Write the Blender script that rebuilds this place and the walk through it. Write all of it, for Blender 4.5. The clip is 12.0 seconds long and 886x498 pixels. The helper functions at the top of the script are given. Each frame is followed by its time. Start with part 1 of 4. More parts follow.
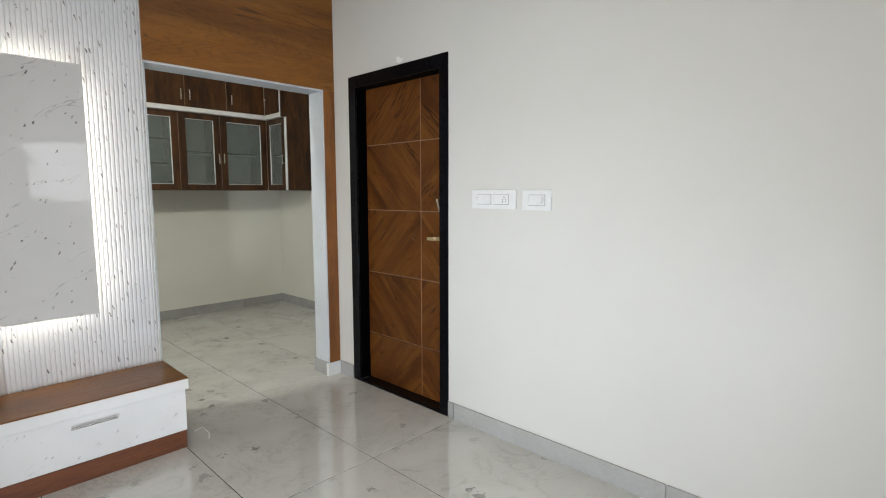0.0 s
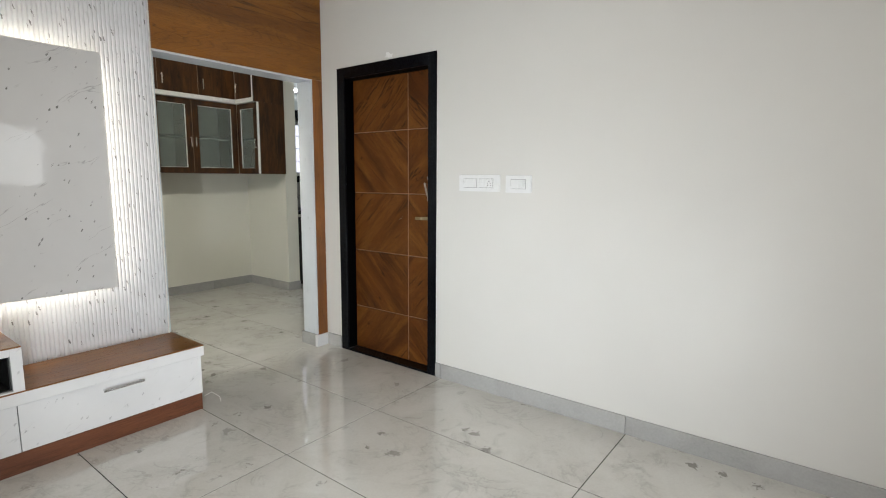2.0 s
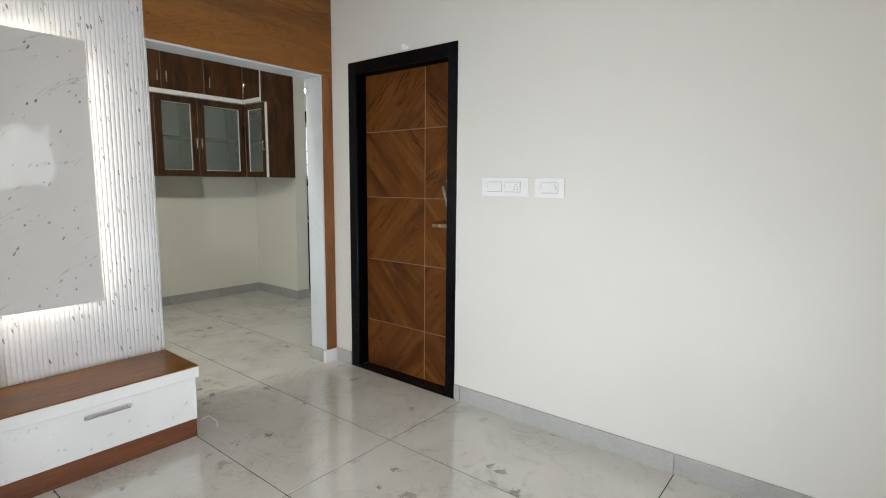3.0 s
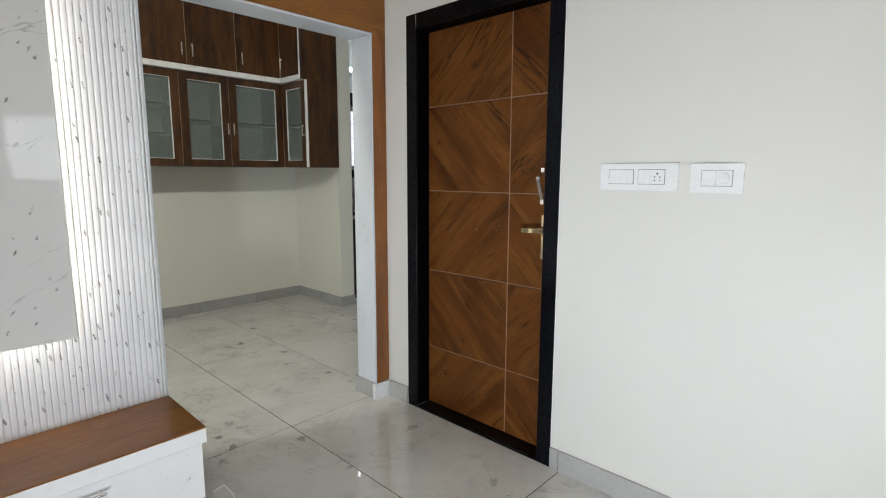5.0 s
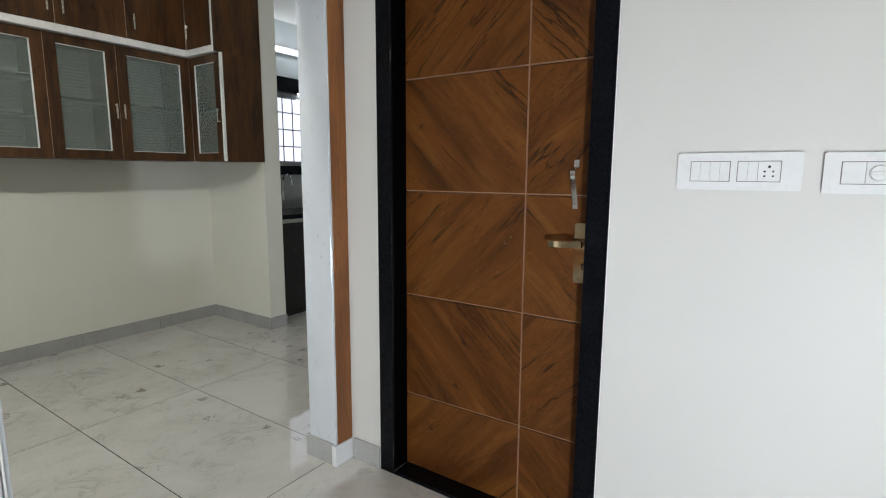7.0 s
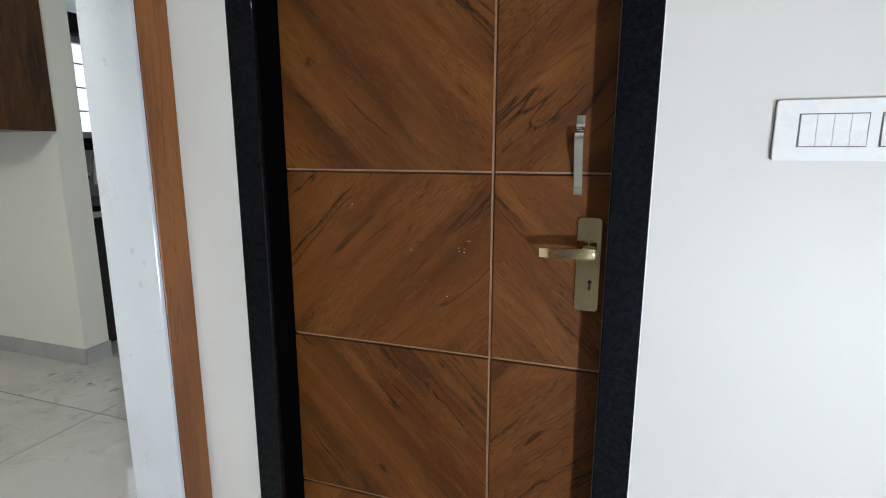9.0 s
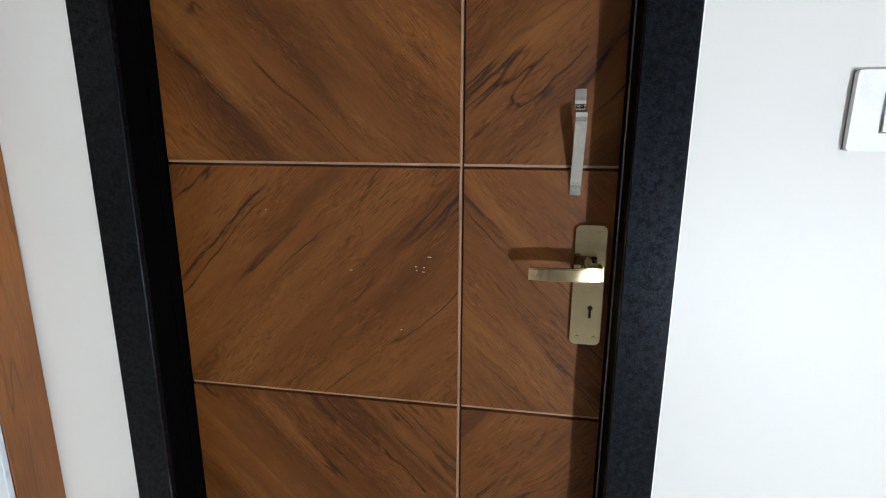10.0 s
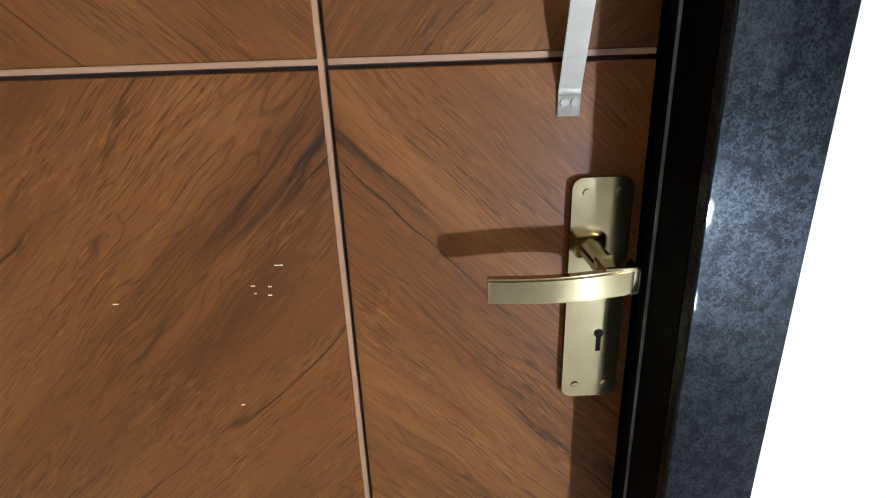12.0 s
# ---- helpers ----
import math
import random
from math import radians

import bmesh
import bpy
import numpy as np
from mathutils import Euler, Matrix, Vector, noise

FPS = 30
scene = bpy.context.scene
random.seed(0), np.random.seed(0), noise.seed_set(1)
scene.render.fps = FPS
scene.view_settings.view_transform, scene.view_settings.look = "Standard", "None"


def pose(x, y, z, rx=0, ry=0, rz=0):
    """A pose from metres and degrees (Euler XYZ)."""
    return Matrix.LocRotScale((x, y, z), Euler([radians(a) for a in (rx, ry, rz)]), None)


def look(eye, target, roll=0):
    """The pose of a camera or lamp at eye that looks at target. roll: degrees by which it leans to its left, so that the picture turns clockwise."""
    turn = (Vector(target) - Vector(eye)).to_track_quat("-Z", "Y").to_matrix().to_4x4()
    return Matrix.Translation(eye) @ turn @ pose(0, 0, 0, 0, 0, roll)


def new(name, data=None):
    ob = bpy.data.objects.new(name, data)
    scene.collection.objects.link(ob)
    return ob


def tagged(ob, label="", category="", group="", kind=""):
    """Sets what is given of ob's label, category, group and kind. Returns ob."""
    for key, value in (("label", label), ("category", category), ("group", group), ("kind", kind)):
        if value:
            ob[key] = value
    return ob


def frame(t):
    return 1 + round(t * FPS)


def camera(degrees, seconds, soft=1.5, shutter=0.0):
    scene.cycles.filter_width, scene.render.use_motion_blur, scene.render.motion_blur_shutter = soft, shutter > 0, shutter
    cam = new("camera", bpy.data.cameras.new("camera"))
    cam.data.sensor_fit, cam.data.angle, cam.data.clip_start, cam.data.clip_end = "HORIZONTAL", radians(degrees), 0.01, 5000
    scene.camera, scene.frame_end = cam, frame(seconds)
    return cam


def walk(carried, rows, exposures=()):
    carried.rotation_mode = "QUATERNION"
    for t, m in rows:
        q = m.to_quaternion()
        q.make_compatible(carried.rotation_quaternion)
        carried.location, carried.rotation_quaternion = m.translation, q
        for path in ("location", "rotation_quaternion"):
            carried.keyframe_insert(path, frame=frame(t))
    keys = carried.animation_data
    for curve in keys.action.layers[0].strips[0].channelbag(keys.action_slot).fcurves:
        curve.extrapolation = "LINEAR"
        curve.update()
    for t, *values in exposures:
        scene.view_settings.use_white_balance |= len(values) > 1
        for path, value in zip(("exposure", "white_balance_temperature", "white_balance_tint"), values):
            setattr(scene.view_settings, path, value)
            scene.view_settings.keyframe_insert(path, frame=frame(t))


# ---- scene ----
cam = camera(82.1, 12.0, soft=1.1)
PATH = [
    (0, (0.067, 0.062, 1.329), (-1.309, 1.497, 1.114), -0.1),
    (0.5, (0.183, -0.157, 1.321), (-1.134, 1.332, 1.106), -0.2),
    (1, (0.235, -0.31, 1.329), (-1.06, 1.194, 1.08), 0.2),
    (1.5, (0.172, -0.38, 1.331), (-1.08, 1.157, 1.068), 0.4),
    (2, (0.105, -0.399, 1.32), (-1.099, 1.175, 1.05), 0.4),
    (2.5, (0.015, -0.335, 1.305), (-1.193, 1.237, 1.037), 0.5),
    (3, (-0.124, -0.184, 1.311), (-1.366, 1.364, 1.059), 0.5),
    (3.2, (-0.178, -0.131, 1.309), (-1.439, 1.401, 1.057), 0.6),
    (4.8, (-0.725, 0.285, 1.305), (-2.091, 1.718, 1.015), 0.1),
    (5, (-0.818, 0.313, 1.305), (-2.18, 1.749, 1.017), 0.2),
    (5.5, (-0.978, 0.418, 1.298), (-2.349, 1.844, 1.004), 0.3),
    (6, (-1.176, 0.49, 1.311), (-2.477, 1.983, 1.034), 0.7),
    (6.5, (-1.334, 0.548, 1.296), (-2.543, 2.116, 1.017), 0.6),
    (8.5, (-1.902, 0.998, 1.281), (-2.651, 2.819, 0.931), 0.1),
    (9, (-1.997, 1.175, 1.265), (-2.63, 3.034, 0.889), 0.1),
    (9.5, (-2.07, 1.313, 1.265), (-2.587, 3.199, 0.845), -0.0),
    (10, (-2.143, 1.45, 1.272), (-2.478, 3.371, 0.827), 0.2),
    (10.5, (-2.216, 1.55, 1.265), (-2.358, 3.499, 0.838), -0.1),
    (11, (-2.234, 1.656, 1.243), (-2.246, 3.599, 0.77), -0.3),
    (11.5, (-2.172, 1.777, 1.24), (-2.278, 3.685, 0.649), -1.5),
    (12, (-2.178, 1.887, 1.216), (-2.16, 3.767, 0.535), -2.0),
]
walk(cam, [(t, look(eye, target, roll)) for t, eye, target, roll in PATH],
     exposures=[(0.0, -0.25, 6550, 10), (1.0, -0.27, 6650, 10), (2.0, -0.25, 6700, 10), (3.0, -0.25, 6650, 10), (5.0, -0.25, 6500, 10), (6.5, -0.26, 6400, 10),
                (8.5, -0.13, 6250, 10), (9.5, 0.0, 6150, 10), (10.0, 0.14, 6150, 10), (10.5, 0.40, 6250, 10), (11.0, 0.62, 6150, 9), (12.0, 0.74, 5850, 8)])

# ---- world and lights ----
world = bpy.data.worlds.new("world")
scene.world = world
world.use_nodes = True
wn = world.node_tree
sky = wn.nodes.new("ShaderNodeTexSky")
sky.sky_type, sky.sun_disc = "NISHITA", False
sky.sun_elevation, sky.sun_rotation = radians(48), radians(120)
wn.links.new(sky.outputs[0], wn.nodes["Background"].inputs[0])
wn.nodes["Background"].inputs[1].default_value = 0.06


def area(name, eye, target, w, h, watts, color=(1, 1, 1), spread=180):
    data = bpy.data.lights.new(name, "AREA")
    data.shape, data.size, data.size_y, data.energy, data.color = "RECTANGLE", w, h, watts, color
    data.spread = radians(spread)
    ob = new(name, data)
    ob.matrix_world = look(eye, target)
    return ob


STAND_IN_AT = (-2.0, 2.2, 1.02)
STAND_IN = (-0.55, -0.50, 0.30)          # unseen fixed lamp, added in place of the walker's carried light
area("window_daylight_east", (2.66, 0.02, 1.5), (0, 0.02, 1.4), 1.4, 1.05, 11.5, (0.93, 0.97, 1.0))
area("window_daylight_small", (2.66, 1.55, 1.62), (0, 1.2, 1.5), 0.7, 0.74, 4, (0.90, 0.95, 1.0), 140)
# soft fill from the south, added with no known window there
area("window_daylight_south", (0.4, -2.76, 1.55), (0.4, 0, 1.4), 1.7, 1.3, 8, (0.93, 0.97, 1.0))
# unseen ceiling panels, added to fill the wall and floor
area("ceiling_panel_glow_a", (-0.9, 0.3, 2.865), (-0.9, 0.3, 0), 0.5, 0.5, 11, (1.0, 0.95, 0.86))
area("ceiling_panel_glow_b", (1.1, -1.2, 2.865), (1.1, -1.2, 0), 0.5, 0.5, 24, (1.0, 0.95, 0.86))
area("dining_tube_glow", (-3.29, 0.85, 2.60), (-5.2, 1.15, 0.75), 1.1, 0.05, 56, (0.98, 0.98, 0.89))
area("kitchen_tube_glow", (-5.62, 4.35, 2.50), (-4.4, 4.3, 1.8), 0.05, 1.1, 12, (0.92, 0.97, 1.0))
area("flood_glow", STAND_IN, STAND_IN_AT, 0.10, 0.13, 31, (0.86, 0.94, 1.0), 112)

# ---- materials ----


class Mat:
    """A node material, with short ways to add the nodes used here."""

    def __init__(self, name, rough=0.5, metal=0.0, spec=0.5):
        self.m = bpy.data.materials.new(name)
        self.m.use_nodes = True
        self.t = self.m.node_tree
        self.b = self.t.nodes["Principled BSDF"]
        self.put("Roughness", rough)
        self.put("Metallic", metal)
        self.put("Specular IOR Level", spec)

    def wire(self, socket, v):
        if isinstance(v, bpy.types.NodeSocket):
            self.t.links.new(v, socket)
        elif isinstance(v, tuple) and len(v) == 3 and socket.type == "RGBA":
            socket.default_value = (*v, 1)
        else:
            socket.default_value = v

    def put(self, key, v):
        self.wire(self.b.inputs[key], v)
        return self

    def coords(self, scale=(1, 1, 1), rot=(0, 0, 0), vary=0.0, wobble=0.0):
        c = self.t.nodes.new("ShaderNodeTexCoord").outputs["Object"]
        if vary:
            r = self.t.nodes.new("ShaderNodeObjectInfo").outputs["Random"]
            a = self.t.nodes.new("ShaderNodeVectorMath")
            a.operation = "MULTIPLY_ADD"
            self.t.links.new(r, a.inputs[0])
            a.inputs[1].default_value = (vary, vary * 1.7, vary * 0.6)
            self.t.links.new(c, a.inputs[2])
            c = a.outputs[0]
        p = self.t.nodes.new("ShaderNodeMapping")
        p.vector_type = "POINT"
        self.t.links.new(c, p.inputs[0])
        p.inputs["Rotation"].default_value = [radians(a) for a in rot]
        at = p.outputs[0]
        for size, reach in ((5.0, wobble), (19.0, wobble * 0.22)) if wobble else ():
            n = self.t.nodes.new("ShaderNodeTexNoise")
            n.inputs["Scale"].default_value, n.inputs["Detail"].default_value = size, 1.5
            self.t.links.new(at, n.inputs["Vector"])
            a = self.t.nodes.new("ShaderNodeVectorMath")
            a.operation = "MULTIPLY_ADD"
            self.t.links.new(n.outputs["Color"], a.inputs[0])
            a.inputs[1].default_value = (reach, reach, reach)
            self.t.links.new(at, a.inputs[2])
            at = a.outputs[0]
        q = self.t.nodes.new("ShaderNodeMapping")
        self.t.links.new(at, q.inputs[0])
        q.inputs["Scale"].default_value = scale
        return q.outputs[0]

    def cloud(self, vec, scale, detail=4.0, rough=0.55, dist=0.0):
        n = self.t.nodes.new("ShaderNodeTexNoise")
        self.t.links.new(vec, n.inputs["Vector"])
        for k, v in (("Scale", scale), ("Detail", detail), ("Roughness", rough), ("Distortion", dist)):
            n.inputs[k].default_value = v
        return n.outputs["Fac"]

    def cells(self, vec, scale, feature="F1", rand=1.0):
        n = self.t.nodes.new("ShaderNodeTexVoronoi")
        n.feature = feature
        self.t.links.new(vec, n.inputs["Vector"])
        n.inputs["Scale"].default_value = scale
        n.inputs["Randomness"].default_value = rand
        return n.outputs["Distance"], (n.outputs["Color"] if feature == "F1" else None)

    def ramp(self, fac, *stops):
        n = self.t.nodes.new("ShaderNodeValToRGB")
        self.t.links.new(fac, n.inputs[0])
        e = n.color_ramp.elements
        while len(e) < len(stops):
            e.new(0.5)
        for i, (p, c) in enumerate(stops):
            e[i].position = p
            e[i].color = (c, c, c, 1) if isinstance(c, (int, float)) else (*c, 1)
        return n.outputs[0]

    def mix(self, fac, a, b, mode="MIX"):
        n = self.t.nodes.new("ShaderNodeMix")
        n.data_type, n.blend_type = "RGBA", mode
        self.wire(n.inputs[0], fac)
        self.wire(n.inputs[6], a)
        self.wire(n.inputs[7], b)
        return n.outputs[2]

    def calc(self, op, a, b=0.0):
        n = self.t.nodes.new("ShaderNodeMath")
        n.operation = op
        self.wire(n.inputs[0], a)
        self.wire(n.inputs[1], b)
        return n.outputs[0]

    def bump(self, height, strength=0.2, dist=0.002):
        n = self.t.nodes.new("ShaderNodeBump")
        n.inputs["Strength"].default_value, n.inputs["Distance"].default_value = strength, dist
        self.t.links.new(height, n.inputs["Height"])
        self.t.links.new(n.outputs[0], self.b.inputs["Normal"])
        return self


def paint(name, color, rough=0.42):
    k = Mat(name, rough, 0.0, 0.22)
    v = k.coords()
    big, fine = k.cloud(v, 1.3, 3), k.cloud(v, 60, 5, 0.6)
    k.put("Base Color", k.mix(k.ramp(big, (0.35, 0.0), (0.7, 1.0)), color, tuple(c * 0.965 for c in color)))
    k.put("Roughness", k.ramp(fine, (0.3, rough - 0.05), (0.7, rough + 0.07)))
    k.bump(fine, 0.10, 0.0015)
    return k.m


def marble_tile(name, base, blotch, dark, rough=0.025, vary=40.0, flakes=0.85):
    """Polished vitrified tile: cloudy ground, soft blotches, sparse fossil-like flakes."""
    k = Mat(name, rough)
    k.put("IOR", 1.85)
    v = k.coords((1, 1, 1), vary=vary)
    soft = k.cloud(v, 2.4, 6, 0.6, 0.6)
    c = k.mix(k.ramp(soft, (0.38, 0.0), (0.68, 1.0)), base, blotch)
    vein = k.cloud(v, 3.2, 5, 0.62, 1.6)
    line = k.calc("ABSOLUTE", k.calc("SUBTRACT", vein, 0.5))
    c = k.mix(k.calc("MULTIPLY", k.ramp(line, (0.0, 0.35), (0.03, 0.0)), k.ramp(soft, (0.45, 0.0), (0.65, 1.0))), c, dark)
    d, col = k.cells(v, 8.5)
    ragged = k.calc("ADD", d, k.calc("MULTIPLY", k.calc("SUBTRACT", k.cloud(v, 34, 4, 0.6, 0.8), 0.5), 1.1))
    flake = k.calc("MULTIPLY", k.ramp(ragged, (0.17, 1.0), (0.24, 0.0)), k.ramp(col, (0.60, 0.0), (0.66, 1.0)))
    where = k.ramp(k.cloud(v, 2.1, 2, 0.5), (0.44, 0.0), (0.58, 1.0))
    c = k.mix(k.calc("MULTIPLY", k.calc("MULTIPLY", flake, where), flakes), c, dark)
    haze = k.ramp(k.cloud(v, 6.5, 5, 0.65, 1.0), (0.55, 0.0), (0.75, 0.5))
    c = k.mix(k.calc("MULTIPLY", haze, where), c, dark)
    grain = k.cloud(v, 90, 3, 0.6)
    c = k.mix(0.12, c, k.ramp(grain, (0.3, 0.25), (0.7, 0.85)), "SOFT_LIGHT")
    k.put("Base Color", c)
    k.put("Roughness", k.ramp(k.cloud(v, 5, 5, 0.6), (0.3, rough), (0.75, rough + 0.035)))
    k.bump(k.cloud(v, 1.6, 2), 0.04, 0.004)
    return k.m


def granite(name, rough=0.27, spec=0.10):
    k = Mat(name, rough, 0.0, spec)
    v = k.coords()
    mid, big = k.cloud(v, 110, 3, 0.6), k.cloud(v, 9, 3, 0.6)
    ragged = k.t.nodes.new("ShaderNodeMixRGB")
    ragged.inputs[0].default_value = 0.004
    k.t.links.new(v, ragged.inputs[1])
    n = k.t.nodes.new("ShaderNodeTexNoise")
    n.inputs["Scale"].default_value = 500
    k.t.links.new(v, n.inputs["Vector"])
    k.t.links.new(n.outputs["Color"], ragged.inputs[2])
    d, col = k.cells(ragged.outputs[0], 640)
    fine = k.cloud(v, 900, 3, 0.7)
    grain = k.calc("MULTIPLY", k.ramp(col, (0.15, 0.12), (0.95, 1.0)), k.ramp(mid, (0.34, 0.2), (0.68, 1.0)))
    grain = k.calc("MULTIPLY", grain, k.ramp(fine, (0.36, 0.25), (0.62, 1.0)))
    c = k.mix(grain, (0.0008, 0.0008, 0.0011), (0.0065, 0.008, 0.0135))
    d2, col2 = k.cells(v, 300)
    dot = k.calc("MULTIPLY", k.ramp(col2, (0.90, 0.0), (0.93, 1.0)), k.ramp(d2, (0.16, 1.0), (0.30, 0.0)))
    c = k.mix(k.calc("MULTIPLY", dot, k.ramp(big, (0.45, 0.1), (0.65, 0.8))), c, (0.10, 0.115, 0.14))
    k.put("Base Color", c)
    k.put("Roughness", k.ramp(fine, (0.35, rough), (0.65, rough + 0.12)))
    k.put("Specular IOR Level", k.ramp(grain, (0.02, spec * 0.3), (0.35, spec * 1.3)))
    k.put("Specular Tint", (0.72, 0.84, 1.0))
    k.put("Coat Weight", 0.22).put("Coat Roughness", 0.03)
    return k.m


def wood(name, dark, mid, light, rot=(0, 0, 0), along=0, rough=0.35, vary=0.0, fine=1.0, contrast=1.0, spec=0.5):
    """Laminate or veneer; the grain runs along the axis `along` after the turn rot."""
    k = Mat(name, rough, 0.0, spec)

    def stretched(across, length):
        s = [across, across, across]
        s[along] = length
        return k.coords(tuple(s), rot, vary)
    v = stretched(8.0, 1.3)
    n1 = k.cloud(v, 1.0 * fine, 3, 0.45, 0.6)
    c = k.mix(k.ramp(n1, (0.32, 0.0), (0.66, 1.0)), dark, mid)
    n2 = k.cloud(v, 2.6 * fine, 3, 0.5, 1.0)
    c = k.mix(k.ramp(n2, (0.46, 0.0), (0.74, 0.5 * contrast)), c, light)
    # growth rings: contour lines of a slow field
    field = k.cloud(stretched(5.0, 0.8), 0.8 * fine, 3, 0.5, 0.5)
    rings = k.calc("SINE", k.calc("MULTIPLY", field, 380.0))
    keep = k.ramp(k.cloud(stretched(5.0, 0.9), 0.9 * fine, 2), (0.42, 0.0), (0.62, 1.0))
    c = k.mix(k.calc("MULTIPLY", k.ramp(rings, (0.62, 0.0), (1.0, 0.42 * contrast)), keep), c, tuple(a * 0.5 for a in dark))
    # a few dark cracks
    streak = k.calc("ABSOLUTE", k.calc("SUBTRACT", k.cloud(stretched(11.0, 0.85), 0.8 * fine, 4, 0.5, 0.12), 0.5))
    hold = k.ramp(k.cloud(v, 0.9 * fine, 2), (0.40, 0.0), (0.52, 1.0))
    c = k.mix(k.calc("MULTIPLY", k.ramp(streak, (0.0, 0.95 * contrast), (0.0060, 0.0)), hold), c, tuple(a * 0.25 for a in dark))
    pores = k.cloud(stretched(480.0, 10.0), 1.0, 4, 0.7, 0.3)
    c = k.mix(k.calc("MULTIPLY", k.ramp(k.cloud(v, 1.7, 2), (0.35, 0.25), (0.65, 0.6)), contrast), c, k.ramp(pores, (0.36, 0.15), (0.64, 0.85)), "SOFT_LIGHT")
    # short open pores and pale fibres
    short = k.cloud(stretched(620.0, 34.0), 1.0, 2, 0.6, 0.2)
    patch = k.ramp(k.cloud(v, 2.2, 2), (0.34, 0.15), (0.62, 0.75))
    c = k.mix(k.calc("MULTIPLY", k.calc("MULTIPLY", k.ramp(short, (0.55, 0.0), (0.70, 0.8)), patch), contrast), c, tuple(a * 0.55 for a in dark))
    c = k.mix(k.calc("MULTIPLY", k.calc("MULTIPLY", k.ramp(short, (0.28, 0.5), (0.42, 0.0)), patch), contrast), c, tuple(a * 1.25 for a in light))
    k.put("Base Color", c)
    k.put("Roughness", k.ramp(pores, (0.3, rough + 0.08), (0.7, rough)))
    k.bump(pores, 0.12, 0.0008)
    return k.m


def veneer(name, dark, mid, light, rot, rough=0.40, vary=13.0, plank=0.085, spec=0.2):
    """Rustic oak print: broad tonal bands, wavy growth lines, knots, dark checks and short pores."""
    k = Mat(name, rough, 0.0, spec)

    def along(across, length, wobble=0.022):
        return k.coords((length, across, across), rot, vary, wobble)
    band = k.cloud(along(9.0, 1.1), 1.0, 4, 0.55, 0.3)
    c = k.mix(k.ramp(band, (0.30, 0.0), (0.56, 1.0)), dark, mid)
    c = k.mix(k.ramp(k.cloud(along(14.0, 2.2), 1.0, 4, 0.6, 0.4), (0.46, 0.0), (0.72, 0.85)), c, light)
    # growth lines: contours of a slow field, crowded where it turns
    slow = k.cloud(along(7.0, 0.6, 0.045), 1.0, 3, 0.5, 0.3)
    lines = k.calc("SINE", k.calc("MULTIPLY", slow, 420.0))
    where = k.ramp(k.cloud(along(5.0, 1.4), 1.0, 2), (0.44, 0.0), (0.62, 1.0))
    c = k.mix(k.calc("MULTIPLY", k.ramp(lines, (0.55, 0.0), (1.0, 0.5)), where), c, tuple(a * 0.6 for a in dark))
    # thin dark checks that start and stop
    crack = k.calc("ABSOLUTE", k.calc("SUBTRACT", k.cloud(along(12.0, 0.7, 0.03), 1.0, 4, 0.5, 0.1), 0.5))
    hold = k.ramp(k.cloud(along(9.0, 2.6), 1.0, 2), (0.47, 0.0), (0.55, 1.0))
    check = k.calc("MULTIPLY", k.ramp(crack, (0.0, 1.0), (0.012, 0.0)), hold)
    c = k.mix(check, c, tuple(a * 0.16 for a in dark))
    c = k.mix(k.calc("MULTIPLY", k.ramp(crack, (0.0, 0.22), (0.030, 0.0)), hold), c, tuple(a * 0.7 for a in dark))
    # a few knots
    d, col = k.cells(along(4.6, 2.3, 0.06), 1.0)
    knot = k.calc("MULTIPLY", k.ramp(d, (0.015, 1.0), (0.085, 0.0)), k.ramp(col, (0.60, 0.0), (0.64, 0.85)))
    c = k.mix(knot, c, tuple(a * 0.25 for a in dark))
    # short pores and a dusty fleck
    pore = k.cloud(along(640.0, 24.0), 1.0, 2, 0.6)
    thick = k.ramp(k.cloud(along(20.0, 5.0), 1.0, 2), (0.38, 0.25), (0.62, 0.95))
    c = k.mix(k.calc("MULTIPLY", k.ramp(pore, (0.52, 0.0), (0.62, 0.62)), thick), c, tuple(a * 0.5 for a in dark))
    fleck = k.cloud(along(330.0, 34.0), 1.0, 3, 0.7)
    c = k.mix(k.calc("MULTIPLY", k.ramp(fleck, (0.55, 0.0), (0.68, 0.6)), thick), c, tuple(a * 1.3 for a in light))
    sx = k.t.nodes.new("ShaderNodeSeparateXYZ")
    k.t.links.new(k.coords((1, 1, 1), rot, 0.0), sx.inputs[0])
    w = k.t.nodes.new("ShaderNodeTexWhiteNoise")
    w.noise_dimensions = "1D"
    k.t.links.new(k.calc("FLOOR", k.calc("MULTIPLY", sx.outputs[2], 1.0 / plank)), w.inputs["W"])
    c = k.mix(0.45, c, k.ramp(w.outputs["Value"], (0.0, 0.33), (1.0, 0.66)), "SOFT_LIGHT")
    k.put("Base Color", c)
    k.put("Roughness", k.ramp(pore, (0.35, rough), (0.7, rough + 0.15)))
    k.bump(k.calc("SUBTRACT", k.calc("MULTIPLY", fleck, 0.6), check), 0.30, 0.0009)
    return k.m


